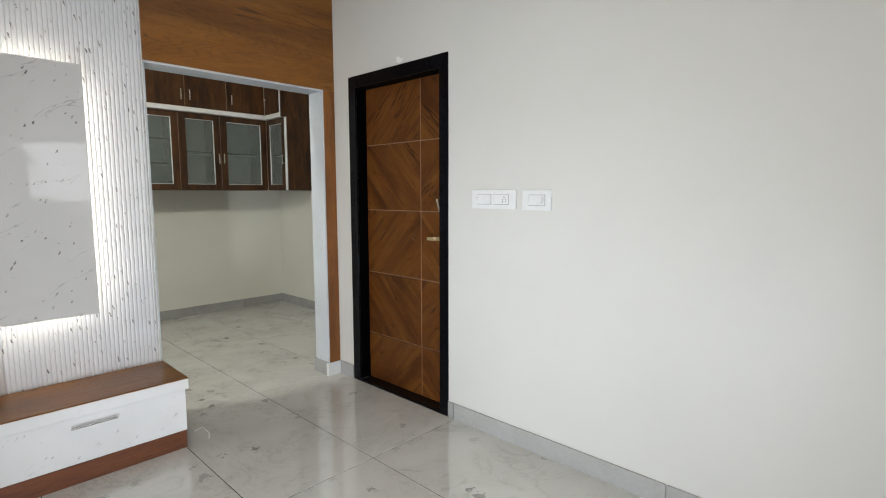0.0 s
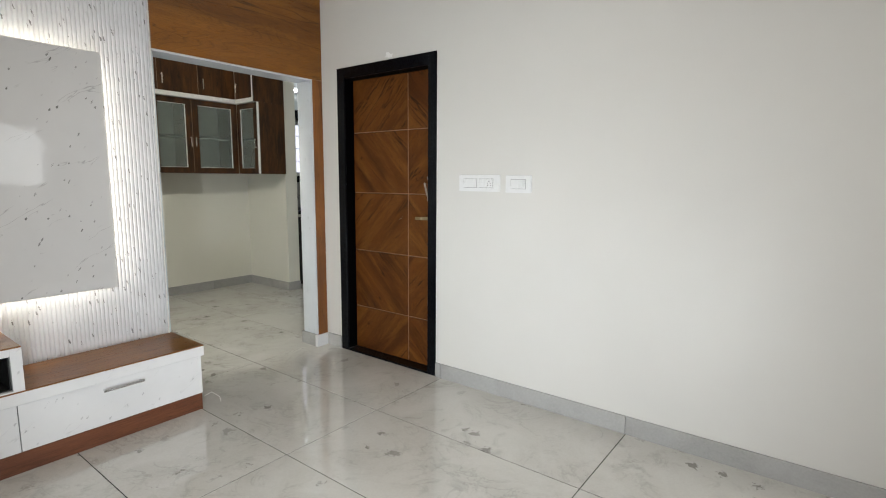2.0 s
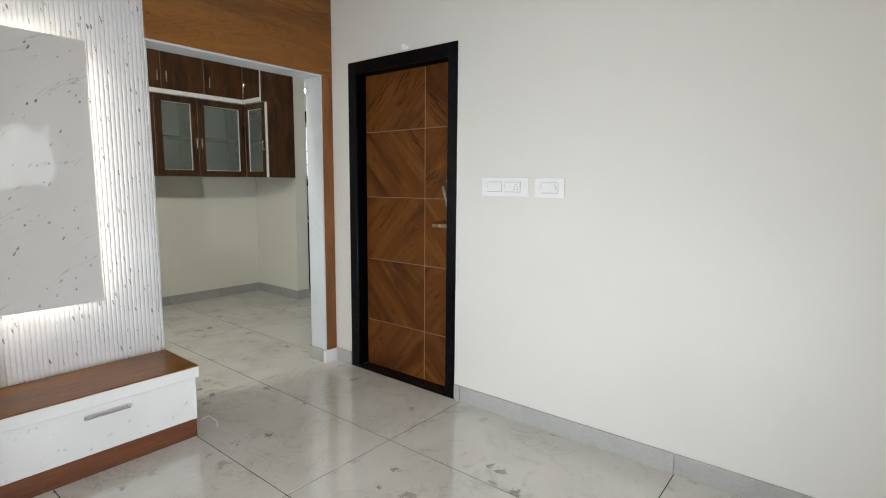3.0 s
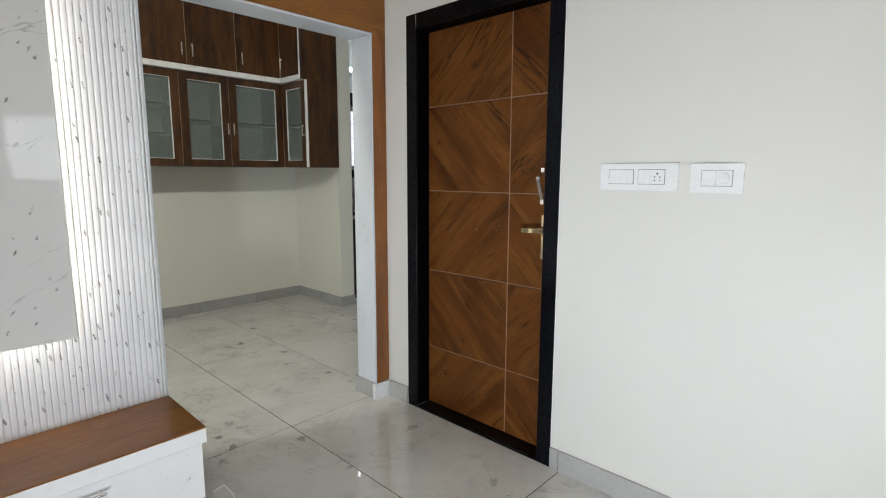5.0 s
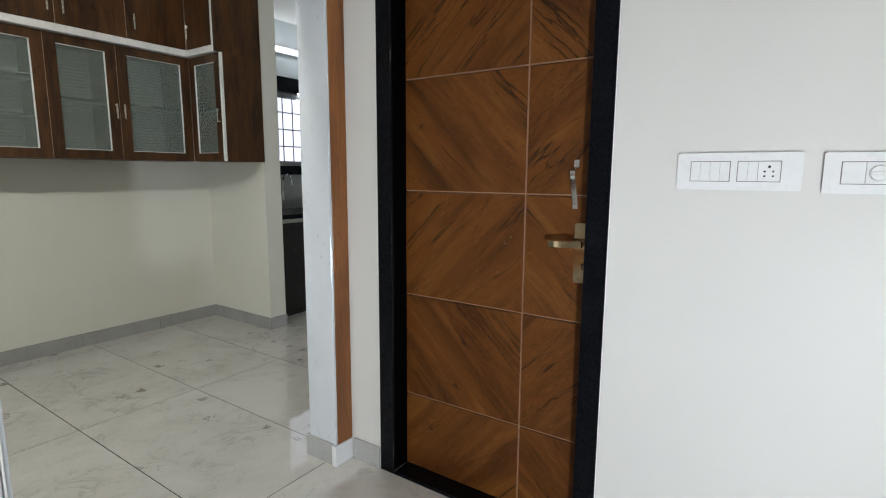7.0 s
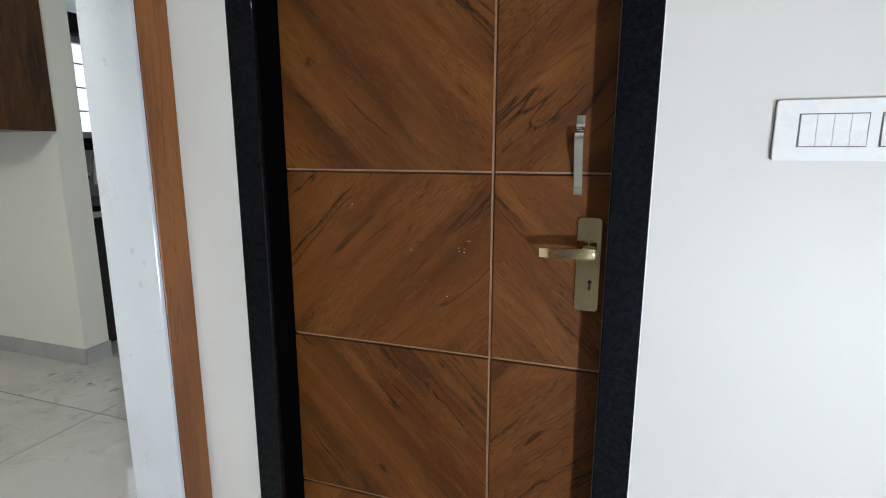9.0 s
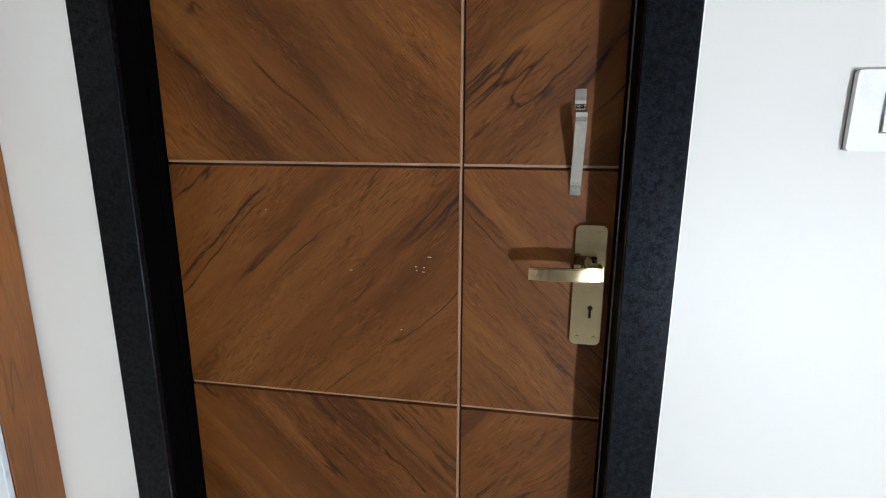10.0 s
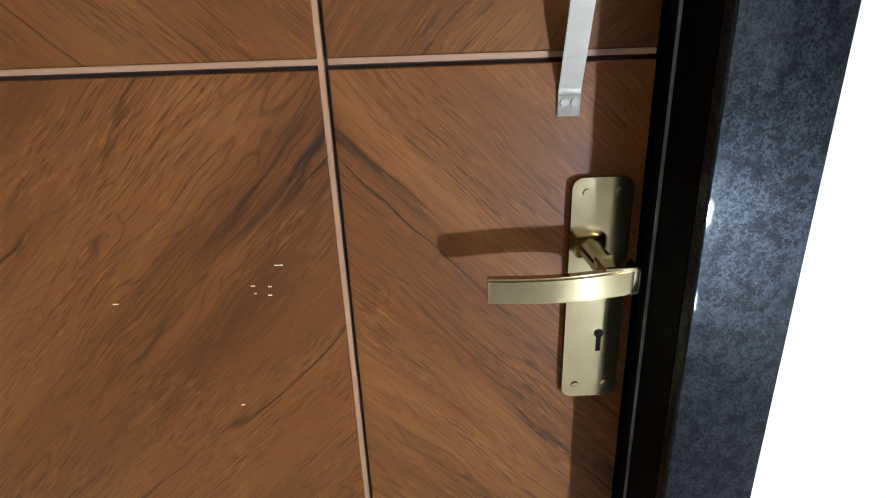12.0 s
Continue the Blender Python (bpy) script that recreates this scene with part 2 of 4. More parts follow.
def fleck_laminate(name, base, fleck, rough, vary=0.0, warp=0.0, size=1.0, amount=1.0, sparse=0.45):
    """White or grey laminate with a print of small broken flecks and hair veins."""
    k = Mat(name, rough)
    v = k.coords((size, size, size), (38, 0, 0), vary)
    soft = k.cloud(v, 2.5, 4, 0.55, 0.5)
    c = k.mix(k.ramp(soft, (0.35, 0.0), (0.7, 1.0)), base, tuple(a * 0.91 for a in base))
    d, col = k.cells(k.coords((size, size, size * 0.32), (38, 0, 0), vary), 17.0)
    torn = k.calc("ADD", d, k.calc("MULTIPLY", k.calc("SUBTRACT", k.cloud(v, 60, 3, 0.6), 0.5), 0.45))
    dash = k.calc("MULTIPLY", k.ramp(torn, (0.07, 1.0), (0.15, 0.0)), k.ramp(col, (sparse - 0.03, 0.0), (sparse + 0.03, 1.0)))
    c = k.mix(k.calc("MULTIPLY", dash, amount), c, fleck)
    vein = k.calc("ABSOLUTE", k.calc("SUBTRACT", k.cloud(v, 2.6, 5, 0.62, 0.7), 0.5))
    some = k.ramp(k.cloud(v, 6.0, 2), (0.50, 0.0), (0.60, 0.8))
    c = k.mix(k.calc("MULTIPLY", k.calc("MULTIPLY", k.ramp(vein, (0.0, 1.0), (0.010, 0.0)), some), amount), c, fleck)
    k.put("Base Color", c)
    if warp:
        k.bump(k.cloud(k.coords((1, 1, 1)), 7.0, 2, 0.5), warp, 0.02)
    return k.m


def marble_print(name, base, fleck, rough, angle=-32, size=1.0, amount=1.0, cover=0.5, warp=0.0, stretch=3.0, hair=1.0, reach=0.14, grain=15.0):
    """Laminate with a print of broken slanting hair veins and small torn dark ticks along them."""
    k = Mat(name, rough)
    turn_ = (angle, 0, 0)
    v = k.coords((size, size, size), turn_)
    soft = k.cloud(v, 2.2, 4, 0.55, 0.4)
    c = k.mix(k.ramp(soft, (0.35, 0.0), (0.7, 1.0)), base, tuple(a * 0.92 for a in base))
    run = k.cloud(k.coords((size, size * 1.1, size * 6.5), turn_, 0.0, 0.05), 1.0, 4, 0.6, 0.25)
    off = k.calc("ABSOLUTE", k.calc("SUBTRACT", run, 0.5))
    hold = k.ramp(k.cloud(k.coords((size, size * 6.0, size * 9.0), turn_), 1.0, 2, 0.5), (0.52, 0.0), (0.60, 0.8))
    c = k.mix(k.calc("MULTIPLY", k.calc("MULTIPLY", k.ramp(off, (0.0, 1.0), (0.0065, 0.0)), hold), amount * 0.6 * hair), c, fleck)
    d, col = k.cells(k.coords((size, size, size / stretch), (angle + 62, 0, 0)), grain)
    torn = k.calc("ADD", d, k.calc("MULTIPLY", k.calc("SUBTRACT", k.cloud(v, 95, 3, 0.65), 0.5), 0.55))
    tick = k.calc("MULTIPLY", k.ramp(torn, (reach, 1.0), (reach + 0.06, 0.0)), k.ramp(col, (cover, 0.0), (cover + 0.05, 1.0)))
    near = k.ramp(off, (0.02, 1.0), (0.09, 1.0 - hair))
    c = k.mix(k.calc("MULTIPLY", k.calc("MULTIPLY", tick, near), amount), c, fleck)
    k.put("Base Color", c)
    if warp:
        k.bump(k.cloud(k.coords((1, 1, 1)), 7.0, 2, 0.5), warp, 0.02)
    return k.m


def plain(name, color, rough=0.4, metal=0.0, wear=0.06, scale=30.0, spec=0.5):
    k = Mat(name, rough, metal, spec)
    v = k.coords()
    n = k.cloud(v, scale, 5, 0.6)
    k.put("Base Color", k.mix(k.ramp(n, (0.35, 0.0), (0.7, 1.0)), color, tuple(c * (1 - 2.5 * wear) for c in color)))
    k.put("Roughness", k.ramp(n, (0.3, max(rough - wear, 0.02)), (0.75, rough + wear * 1.5)))
    return k.m


def glow(name, color, strength):
    k = Mat(name, 0.5)
    k.put("Base Color", color).put("Emission Color", color).put("Emission Strength", strength)
    return k.m


WALL = paint("wall_paint", (0.607, 0.593, 0.570))
DINE = paint("dining_paint", (0.69, 0.68, 0.615))
KITCH = paint("kitchen_paint", (0.72, 0.78, 0.80))
CEIL = paint("ceiling_paint", (0.82, 0.81, 0.79), 0.6)
TILE = marble_tile("floor_tile", (0.60, 0.59, 0.56), (0.52, 0.505, 0.47), (0.23, 0.215, 0.195))
SKIRT = marble_tile("skirting_tile", (0.37, 0.365, 0.36), (0.30, 0.295, 0.29), (0.23, 0.23, 0.23), 0.16, 40.0, 0.3)
GROUT = plain("grout", (0.022, 0.02, 0.018), 0.85)
GRANITE = granite("black_granite")
# blacker copy of the granite, with the inner edge's shade in its colour
SHADED_GRANITE = plain("shaded_black_granite", (0.0012, 0.0012, 0.0015), 0.5, 0.0, 0.05, 60, 0.03)
DOOR_TONES = ((0.052, 0.0145, 0.0028), (0.110, 0.0352, 0.0063), (0.160, 0.0600, 0.0122))
DOOR_A = veneer("door_veneer_rising", *DOOR_TONES, (0, 45, 0))
DOOR_B = veneer("door_veneer_falling", *DOOR_TONES, (0, -45, 0))
# dark bed and tan strip put the groove's shaded and lit halves into colour
GROOVE_SHADE = plain("groove_shade_wood", (0.045, 0.018, 0.009), 0.6)
GROOVE_LIT = plain("groove_lit_bevel", (0.28, 0.15, 0.085), 0.5)
TEAK = wood("teak_laminate", (0.105, 0.033, 0.0045), (0.228, 0.083, 0.0105), (0.31, 0.132, 0.0210), (0, 0, 0), 1, 0.26, 0.0, 0.6, 0.75)
TEAK_V = wood("teak_laminate_upright", (0.15, 0.048, 0.009), (0.27, 0.096, 0.018), (0.34, 0.14, 0.030), (0, 0, 0), 2, 0.3, 3.0, 0.8, 0.6)
PLINTH = wood("plinth_laminate", (0.08, 0.025, 0.012), (0.15, 0.05, 0.022), (0.19, 0.07, 0.03), (0, 0, 0), 1, 0.35)
WALNUT = wood("walnut_laminate", (0.018, 0.0060, 0.0015), (0.076, 0.0275, 0.0062), (0.135, 0.056, 0.0135), (0, 0, 0), 2, 0.32, 7.0, 1.5, 1.0)
WHITE = marble_print("white_marble_laminate", (0.70, 0.70, 0.71), (0.25, 0.25, 0.26), 0.08, -30, 1.2, 0.5, 0.55, 0.0, 2.2, 1.0, 0.11, 34.0)
FLUTE = marble_print("fluted_laminate", (0.61, 0.61, 0.64), (0.14, 0.135, 0.14), 0.5, -76, 1.35, 0.95, 0.40, 0.0, 4.0, 0.4, 0.145, 36.0)
GREY = marble_print("grey_marble_board", (0.57, 0.56, 0.555), (0.16, 0.155, 0.15), 0.03, -32, 1.0, 1.0, 0.55, 0.07, 2.2, 1.0, 0.12, 40.0)
REVEAL = fleck_laminate("white_reveal_board", (0.58, 0.61, 0.65), (0.36, 0.38, 0.42), 0.14, 0.0, 0.0, 1.3, 0.45)
TRIM = plain("white_edge_band", (0.78, 0.77, 0.76), 0.35)
PLASTIC = plain("white_switch_plastic", (0.70, 0.70, 0.705), 0.28, 0.0, 0.02)
SEAM_AND_SHADOW = plain("switch_seam_and_shadow", (0.16, 0.16, 0.16), 0.6)
BAND = plain("pale_edge_band", (0.34, 0.25, 0.18), 0.5)
RINGGREY = marble_print("grey_marble_board", (0.57, 0.56, 0.555), (0.16, 0.155, 0.15), 0.03, -32, 1.0, 1.0, 0.55, 0.07, 2.2, 1.0, 0.12, 40.0)
SEAM2 = plain("putty_line", (0.15, 0.14, 0.13), 0.5, 0.0, 0.2, 60)
SPECK = plain("dried_paint", (0.5, 0.45, 0.38), 0.5)
BLACK = plain("black_socket_hole", (0.01, 0.01, 0.01), 0.6)
CHROME = plain("chrome", (0.75, 0.75, 0.76), 0.14, 1.0, 0.04)
BRASS = plain("antique_nickel_brass", (0.50, 0.42, 0.26), 0.10, 1.0, 0.05, 45)
STEEL = plain("polished_steel", (0.70, 0.69, 0.67), 0.08, 1.0, 0.04, 45)
SILVER = plain("satin_handle_metal", (0.72, 0.69, 0.64), 0.25, 1.0, 0.05)
DARKCAB = plain("black_gloss_kitchen_front", (0.02, 0.019, 0.018), 0.2)
SPLASH = plain("grey_backsplash_tile", (0.35, 0.35, 0.34), 0.2)
ALU = plain("grey_aluminium", (0.42, 0.43, 0.45), 0.4, 0.6)
INSIDE = plain("cabinet_inside", (0.46, 0.50, 0.46), 0.5)
SHELF = plain("green_glass_edge", (0.004, 0.011, 0.009), 0.7)
LED = glow("led_strip", (1.0, 0.97, 0.83), 25.0)
TUBE = glow("tube_light", (0.92, 0.97, 1.0), 12.0)
PANELGLOW = glow("ceiling_fill_diffuser", (1.0, 0.95, 0.86), 6.0)
# glow of the added lamp that replaces the carried light
STAND_IN_GLOW = glow("stand_in_diffuser", (0.86, 0.94, 1.0), 60.0)
OUTSIDE = glow("bright_outside", (0.88, 0.88, 1.0), 1.3)

gm = Mat("ribbed_cabinet_glass", 0.12)
gv = gm.coords((1, 1, 1))
gx = gm.t.nodes.new("ShaderNodeSeparateXYZ")
gm.t.links.new(gv, gx.inputs[0])
rib = gm.calc("SINE", gm.calc("MULTIPLY", gx.outputs[2], 2 * math.pi / 0.021))
gm.put("Base Color", gm.mix(gm.ramp(rib, (0.0, 0.0), (1.0, 1.0)), (0.19, 0.225, 0.205), (0.30, 0.335, 0.305)))
gm.put("Alpha", gm.ramp(rib, (0.0, 0.36), (1.0, 0.50)))
gm.bump(rib, 0.2, 0.002)
GLASS = gm.m
wm = Mat("window_glass", 0.02)
wm.put("Base Color", (0.95, 0.97, 0.98)).put("Transmission Weight", 1.0).put("IOR", 1.1)
PANE = wm.m

# ---- mesh helpers ----


def box(x0, y0, z0, x1, y1, z1, bevel=0.0, seg=1):
    bm = bmesh.new()
    bmesh.ops.create_cube(bm, size=1.0)
    for v in bm.verts:
        v.co = Vector((x0 + (v.co.x + 0.5) * (x1 - x0), y0 + (v.co.y + 0.5) * (y1 - y0), z0 + (v.co.z + 0.5) * (z1 - z0)))
    if bevel:
        bmesh.ops.bevel(bm, geom=bm.edges[:], offset=bevel, segments=seg, affect="EDGES", profile=0.5)
    return bm


def join(*bms):
    out = bmesh.new()
    me = bpy.data.meshes.new("tmp")
    for b in bms:
        b.to_mesh(me)
        out.from_mesh(me)
        b.free()
    bpy.data.meshes.remove(me)
    return out


def cyl(a, b, r, n=20, r2=None):
    """A capped round bar from a to b."""
    a, b = Vector(a), Vector(b)
    bm = bmesh.new()
    bmesh.ops.create_cone(bm, cap_ends=True, segments=n, radius1=r, radius2=r if r2 is None else r2, depth=(b - a).length)
    bm.transform(Matrix.Translation((a + b) / 2) @ (b - a).to_track_quat("Z", "Y").to_matrix().to_4x4())
    return bm


def prism(profile, axis, lo, hi):
    """A closed outline of (u, v) pushed along an axis: x -> (y, z), y -> (x, z), z -> (x, y)."""
    bm = bmesh.new()

    def at(u, v, w):
        return {"x": (w, u, v), "y": (u, w, v), "z": (u, v, w)}[axis]
    lows = [bm.verts.new(at(u, v, lo)) for u, v in profile]
    highs = [bm.verts.new(at(u, v, hi)) for u, v in profile]
    n = len(profile)
    for i in range(n):
        bm.faces.new((lows[i], lows[(i + 1) % n], highs[(i + 1) % n], highs[i]))
    bm.faces.new(lows)
    bm.faces.new(highs[::-1])
    bmesh.ops.recalc_face_normals(bm, faces=bm.faces[:])
    return bm


def rounded(u0, v0, u1, v1, r, n=6):
    pts = []
    for cu, cv, a0 in ((u1 - r, v1 - r, 0), (u0 + r, v1 - r, 90), (u0 + r, v0 + r, 180), (u1 - r, v0 + r, 270)):
        for i in range(n + 1):
            a = radians(a0 + 90 * i / n)
            pts.append((cu + r * math.cos(a), cv + r * math.sin(a)))
    return pts


def ring(axis, o, i, lo, hi):
    """A rectangular frame between the outline o and the hole i, each (u0, v0, u1, v1)."""
    a, b, c, d = o
    e, f, g, h = i
    sides = ((a, b, c, f), (a, h, c, d), (a, f, e, h), (g, f, c, h))
    out = []
    for u0, v0, u1, v1 in sides:
        if axis == "x":
            out.append(box(lo, u0, v0, hi, u1, v1))
        else:
            out.append(box(u0, lo, v0, u1, hi, v1))
    return join(*out)


def mesh(name, bm, material, smooth=False):
    me = bpy.data.meshes.new(name)
    bm.to_mesh(me)
    bm.free()
    me.materials.append(material)
    if smooth:
        for p in me.polygons:
            p.use_smooth = True
        me.set_sharp_from_angle(angle=radians(35))
    return me


def thing(name, at, label, category, group="", kind=""):
    ob = new(name)
    ob.empty_display_size = 0.05
    ob.matrix_world = Matrix.Translation(at)
    return tagged(ob, label, category, group, kind)


def solid(name, bm, material, label, category, group="", kind="", smooth=False):
    return tagged(new(name, mesh(name, bm, material, smooth)), label, category, group, kind)


def origin(ob):
    m = Matrix.Identity(4)
    while ob:
        m = Matrix(ob.matrix_basis) if ob.parent is None else m
        ob = ob.parent
    return m


def part(name, bm, material, parent, label="", smooth=False):
    """One mesh, given in world coordinates, under a thing or a part."""
    ob = new(name, mesh(name, bm, material, smooth))
    ob.parent = parent
    ob.matrix_parent_inverse = Matrix.Identity(4) if parent.parent else origin(parent).inverted()
    return tagged(ob, label)


# ---- structure ----
H = 2.9            # living room ceiling
N = 2.2            # face of the wall with the door
WX = -3.06         # face of the TV wall
DX, DY = -5.74, 3.21   # dining room's back wall and short wall
E1, S1 = 2.7, -2.8


def wall(name, bm, material=WALL, label="cream painted plaster wall"):
    return solid(name, bm, material, label, "wall", "", "structure")


floor = solid("floor", box(-7.2, -3.0, -0.16, 2.9, 6.2, -0.0018), GROUT, "polished marble-look floor tiles with thin dark joints", "floor", "", "structure")

# wall with the door (opening from -2.868 to -1.942, 2.112 high)
wall("wall_north", join(box(-1.942, N, -0.05, E1, N + 0.16, H), box(-3.055, N, -0.05, -2.868, N + 0.16, H), box(-2.868, N, 2.112, -1.942, N + 0.16, H)))
wall("wall_behind_door", box(-3.0, N + 0.4, -0.05, -1.8, N + 0.5, H))
# TV wall with the opening to the dining room
wall("wall_west", join(box(-3.212, S1, -0.05, WX - 0.012, 0.985, H), box(-3.212, 0.985, 2.050, WX - 0.012, 2.11, H), box(-3.212, 2.11, -0.05, WX - 0.012, 2.52, H)))
# east wall with a window
wall("wall_east", join(box(E1, S1, -0.05, E1 + 0.18, 2.36, 0.9), box(E1, S1, 2.05, E1 + 0.18, 2.36, H), box(E1, S1, 0.9, E1 + 0.18, -0.75, 2.05), box(E1, 0.8, 0.9, E1 + 0.18, 1.17, 2.05), box(E1, 1.93, 0.9, E1 + 0.18, 2.36, 2.05), box(E1, 1.17, 0.9, E1 + 0.18, 1.93, 1.22)))
wall("wall_south", join(box(-6.0, S1 - 0.18, -0.05, E1 + 0.18, S1, 0.9), box(-6.0, S1 - 0.18, 2.2, E1 + 0.18, S1, H), box(-6.0, S1 - 0.18, 0.9, -0.45, S1, 2.2), box(1.25, S1 - 0.18, 0.9, E1 + 0.18, S1, 2.2)))
solid("ceiling", box(-3.212, S1 - 0.18, H, E1 + 0.18, N + 0.16, H + 0.12), CEIL, "white painted living room ceiling", "ceiling", "", "structure")
# dining room
wall("wall_dining_back", box(DX - 0.16, -1.2, -0.05, DX, DY + 0.17, H), DINE)
wall("wall_dining_short", box(DX, DY, -0.05, -4.955, DY + 0.155, H), DINE)
wall("wall_dining_south", box(DX, -1.36, -0.05, -3.212, -1.2, H), DINE)
wall("wall_dining_east", box(-3.212, 2.52, -0.05, -3.06, 6.0, H), DINE)
wall("wall_dining_lintel", box(-4.955, DY, 2.75, -3.212, DY + 0.17, H), DINE)
solid("ceiling_dining", box(DX - 0.16, -1.36, 2.76, -3.212, DY + 0.17, 2.9), CEIL, "white painted dining room ceiling", "ceiling", "", "structure")
# kitchen
KW = -5.80
wall("wall_kitchen_west", join(box(KW - 0.16, DY + 0.17, -0.05, KW, 6.0, 1.36), box(KW - 0.16, DY + 0.17, 2.12, KW, 6.0, H), box(KW - 0.16, DY + 0.17, 1.36, KW, 3.55, 2.12), box(KW - 0.16, 4.95, 1.36, KW, 6.0, 2.12)), KITCH, "pale blue painted kitchen wall")
wall("wall_kitchen_north", box(KW - 0.16, 6.0, -0.05, -3.06, 6.14, H), KITCH, "pale blue painted kitchen wall")
solid("ceiling_kitchen", box(KW - 0.16, DY + 0.17, 2.78, -3.06, 6.14, 2.9), CEIL, "white painted kitchen ceiling", "ceiling", "", "structure")

# ---- skirting, tile by tile ----
skirt = thing("baseboard", (0, 0, 0), "grey marble-look tile skirting with thin joints", "baseboard", "", "structure")


def skirting(x0, y0, x1, y1):
    part("skirting_tile", box(min(x0, x1), min(y0, y1), -0.003, max(x0, x1), max(y0, y1), 0.098, 0.002), SKIRT, skirt)


t = 0.012
for a, b in ((-1.935, -1.892), (-1.889, -0.664), (-0.661, 0.564), (0.567, 1.792), (1.795, 2.69)):
    skirting(a, N - t, b, N)
skirting(-3.03, N - t, -2.878, N)
skirting(-3.238, 2.11 - t - 0.006, -3.066, 2.11)      # under the reveal
skirting(-3.224, 2.1105, -3.213, 2.5)
for a, b in ((0.3, 1.21), (1.213, 2.138), (2.141, 2.70), (2.703, DY)):
    skirting(DX, a, DX + t, b)
for a, b in ((DX + t, -5.56), (-5.557, -4.943)):
    skirting(a, DY - t, b, DY)
skirting(-4.955, DY + 0.002, -4.943, DY + 0.16)
part("skirting_tile", box(-3.066, 2.088, -0.003, -3.040, 2.197, 0.094, 0.002), WHITE, skirt, "white marble-look skirting piece")

# ---- opening to the dining room: reveal boards and teak cladding ----
surround = thing("opening_surround", (-3.1, 2.1, 0), "white reveal boards round the dining opening", "door trim", "", "structure")
part("jamb_board", box(-3.215, 2.098, 0.098, -3.048, 2.1095, 2.050, 0.0015), REVEAL, surround)
part("head_board", box(-3.215, 0.985, 2.038, -3.048, 2.098, 2.0498, 0.0015), REVEAL, surround)
part("jamb_board", box(-3.215, 0.9855, 0.0, -3.066, 0.997, 2.038, 0.0015), REVEAL, surround)
clad = thing("wood_cladding", (-3.06, 2.1, 2.1), "glossy orange-brown teak laminate cladding over the opening", "wall panel", "", "structure")
part("lintel_panel", box(WX - 0.0115, 0.985, 2.0505, WX + 0.014, 2.1985, H - 0.004, 0.001), TEAK, clad)
part("upright_panel", box(WX - 0.0115, 2.1102, 0.095, WX + 0.014, 2.1985, 2.0495, 0.001), TEAK_V, clad)

# ---- door ----
door = thing("door_1", (-2.4, N + 0.085, 0), "closed brown veneered door with chevron panels in black granite frame", "door", "", "structure")
FL, FR, IL, IR, FT, IT = -2.873, -1.937, -2.799, -2.008, 2.117, 2.04
fr = part("door_frame", join(
    box(FL, N - 0.006, -0.002, IL, N + 0.008, FT, 0.0015), box(IR, N - 0.006, -0.002, FR, N + 0.008, FT, 0.0015),
    box(IL, N - 0.006, IT, IR, N + 0.008, FT, 0.0015)), GRANITE, door, "polished black granite frame")
# inner faces take the blacker granite that holds their shade
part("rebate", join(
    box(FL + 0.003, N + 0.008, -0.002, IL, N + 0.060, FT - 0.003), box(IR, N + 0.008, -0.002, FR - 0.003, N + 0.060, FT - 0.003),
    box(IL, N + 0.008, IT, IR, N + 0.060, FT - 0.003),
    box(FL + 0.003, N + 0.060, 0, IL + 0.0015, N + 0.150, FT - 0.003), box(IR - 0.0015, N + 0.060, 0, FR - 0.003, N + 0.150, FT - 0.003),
    box(IL + 0.0015, N + 0.060, IT - 0.0015, IR - 0.0015, N + 0.150, FT - 0.003)), SHADED_GRANITE, fr, "inner edge of the frame, its shade put into blacker granite")
part("caulk_line", join(box(FR, N - 0.0012, 0.098, FR + 0.0028, N + 0.001, FT + 0.002), box(FL - 0.0022, N - 0.0012, 0.098, FL, N + 0.001, FT + 0.002)), TRIM, door, "thin white caulk along the frame")
part("rebate_line", box(IR - 0.0026, N + 0.0585, 0.012, IR - 0.0005, N + 0.0602, IT), SEAM2, door, "pale chipped joint line in the frame")
part("sill", box(IL - 0.004, N - 0.004, -0.003, IR + 0.004, N + 0.150, 0.012, 0.002), GRANITE, door, "black granite sill")
LY = N + 0.085
leaf = part("leaf", box(IL + 0.004, LY + 0.010, 0.016, IR - 0.004, LY + 0.042, IT - 0.004), GROOVE_SHADE, door)
cols = ((IL + 0.003, -2.2618), (-2.2542, IR - 0.003))
part("sill_joint", box(IL - 0.001, N - 0.0035, 0.0118, IL + 0.0025, N + 0.082, 0.0135), SEAM2, door, "pale joint between sill and jamb")
rows = (0.015, 0.343, 0.784, 1.219, 1.659, IT - 0.003)
for ci, (a, b) in enumerate(cols):
    for ri in range(5):
        z0, z1 = rows[ri] + (0.004 if ri else 0), rows[ri + 1] - (0.004 if ri < 4 else 0)
        part("veneer_panel", box(a, LY, z0, b, LY + 0.0115, z1, 0.001), DOOR_A if (ci + ri) % 2 == 0 else DOOR_B, door)

# tan strip for the lit half; the dark gap beside it is painted shade
part("groove_inlay", box(-2.2617, LY + 0.0028, 0.016, -2.2576, LY + 0.0105, IT - 0.004), GROOVE_LIT, door, "tan bevel of the groove, painted as its lit half")
for z in rows[1:5]:
    for a, b in cols:
        part("groove_inlay", box(a, LY + 0.0028, z - 0.0003, b, LY + 0.0105, z + 0.0039), GROOVE_LIT, door, "tan bevel of the groove, painted as its lit half")

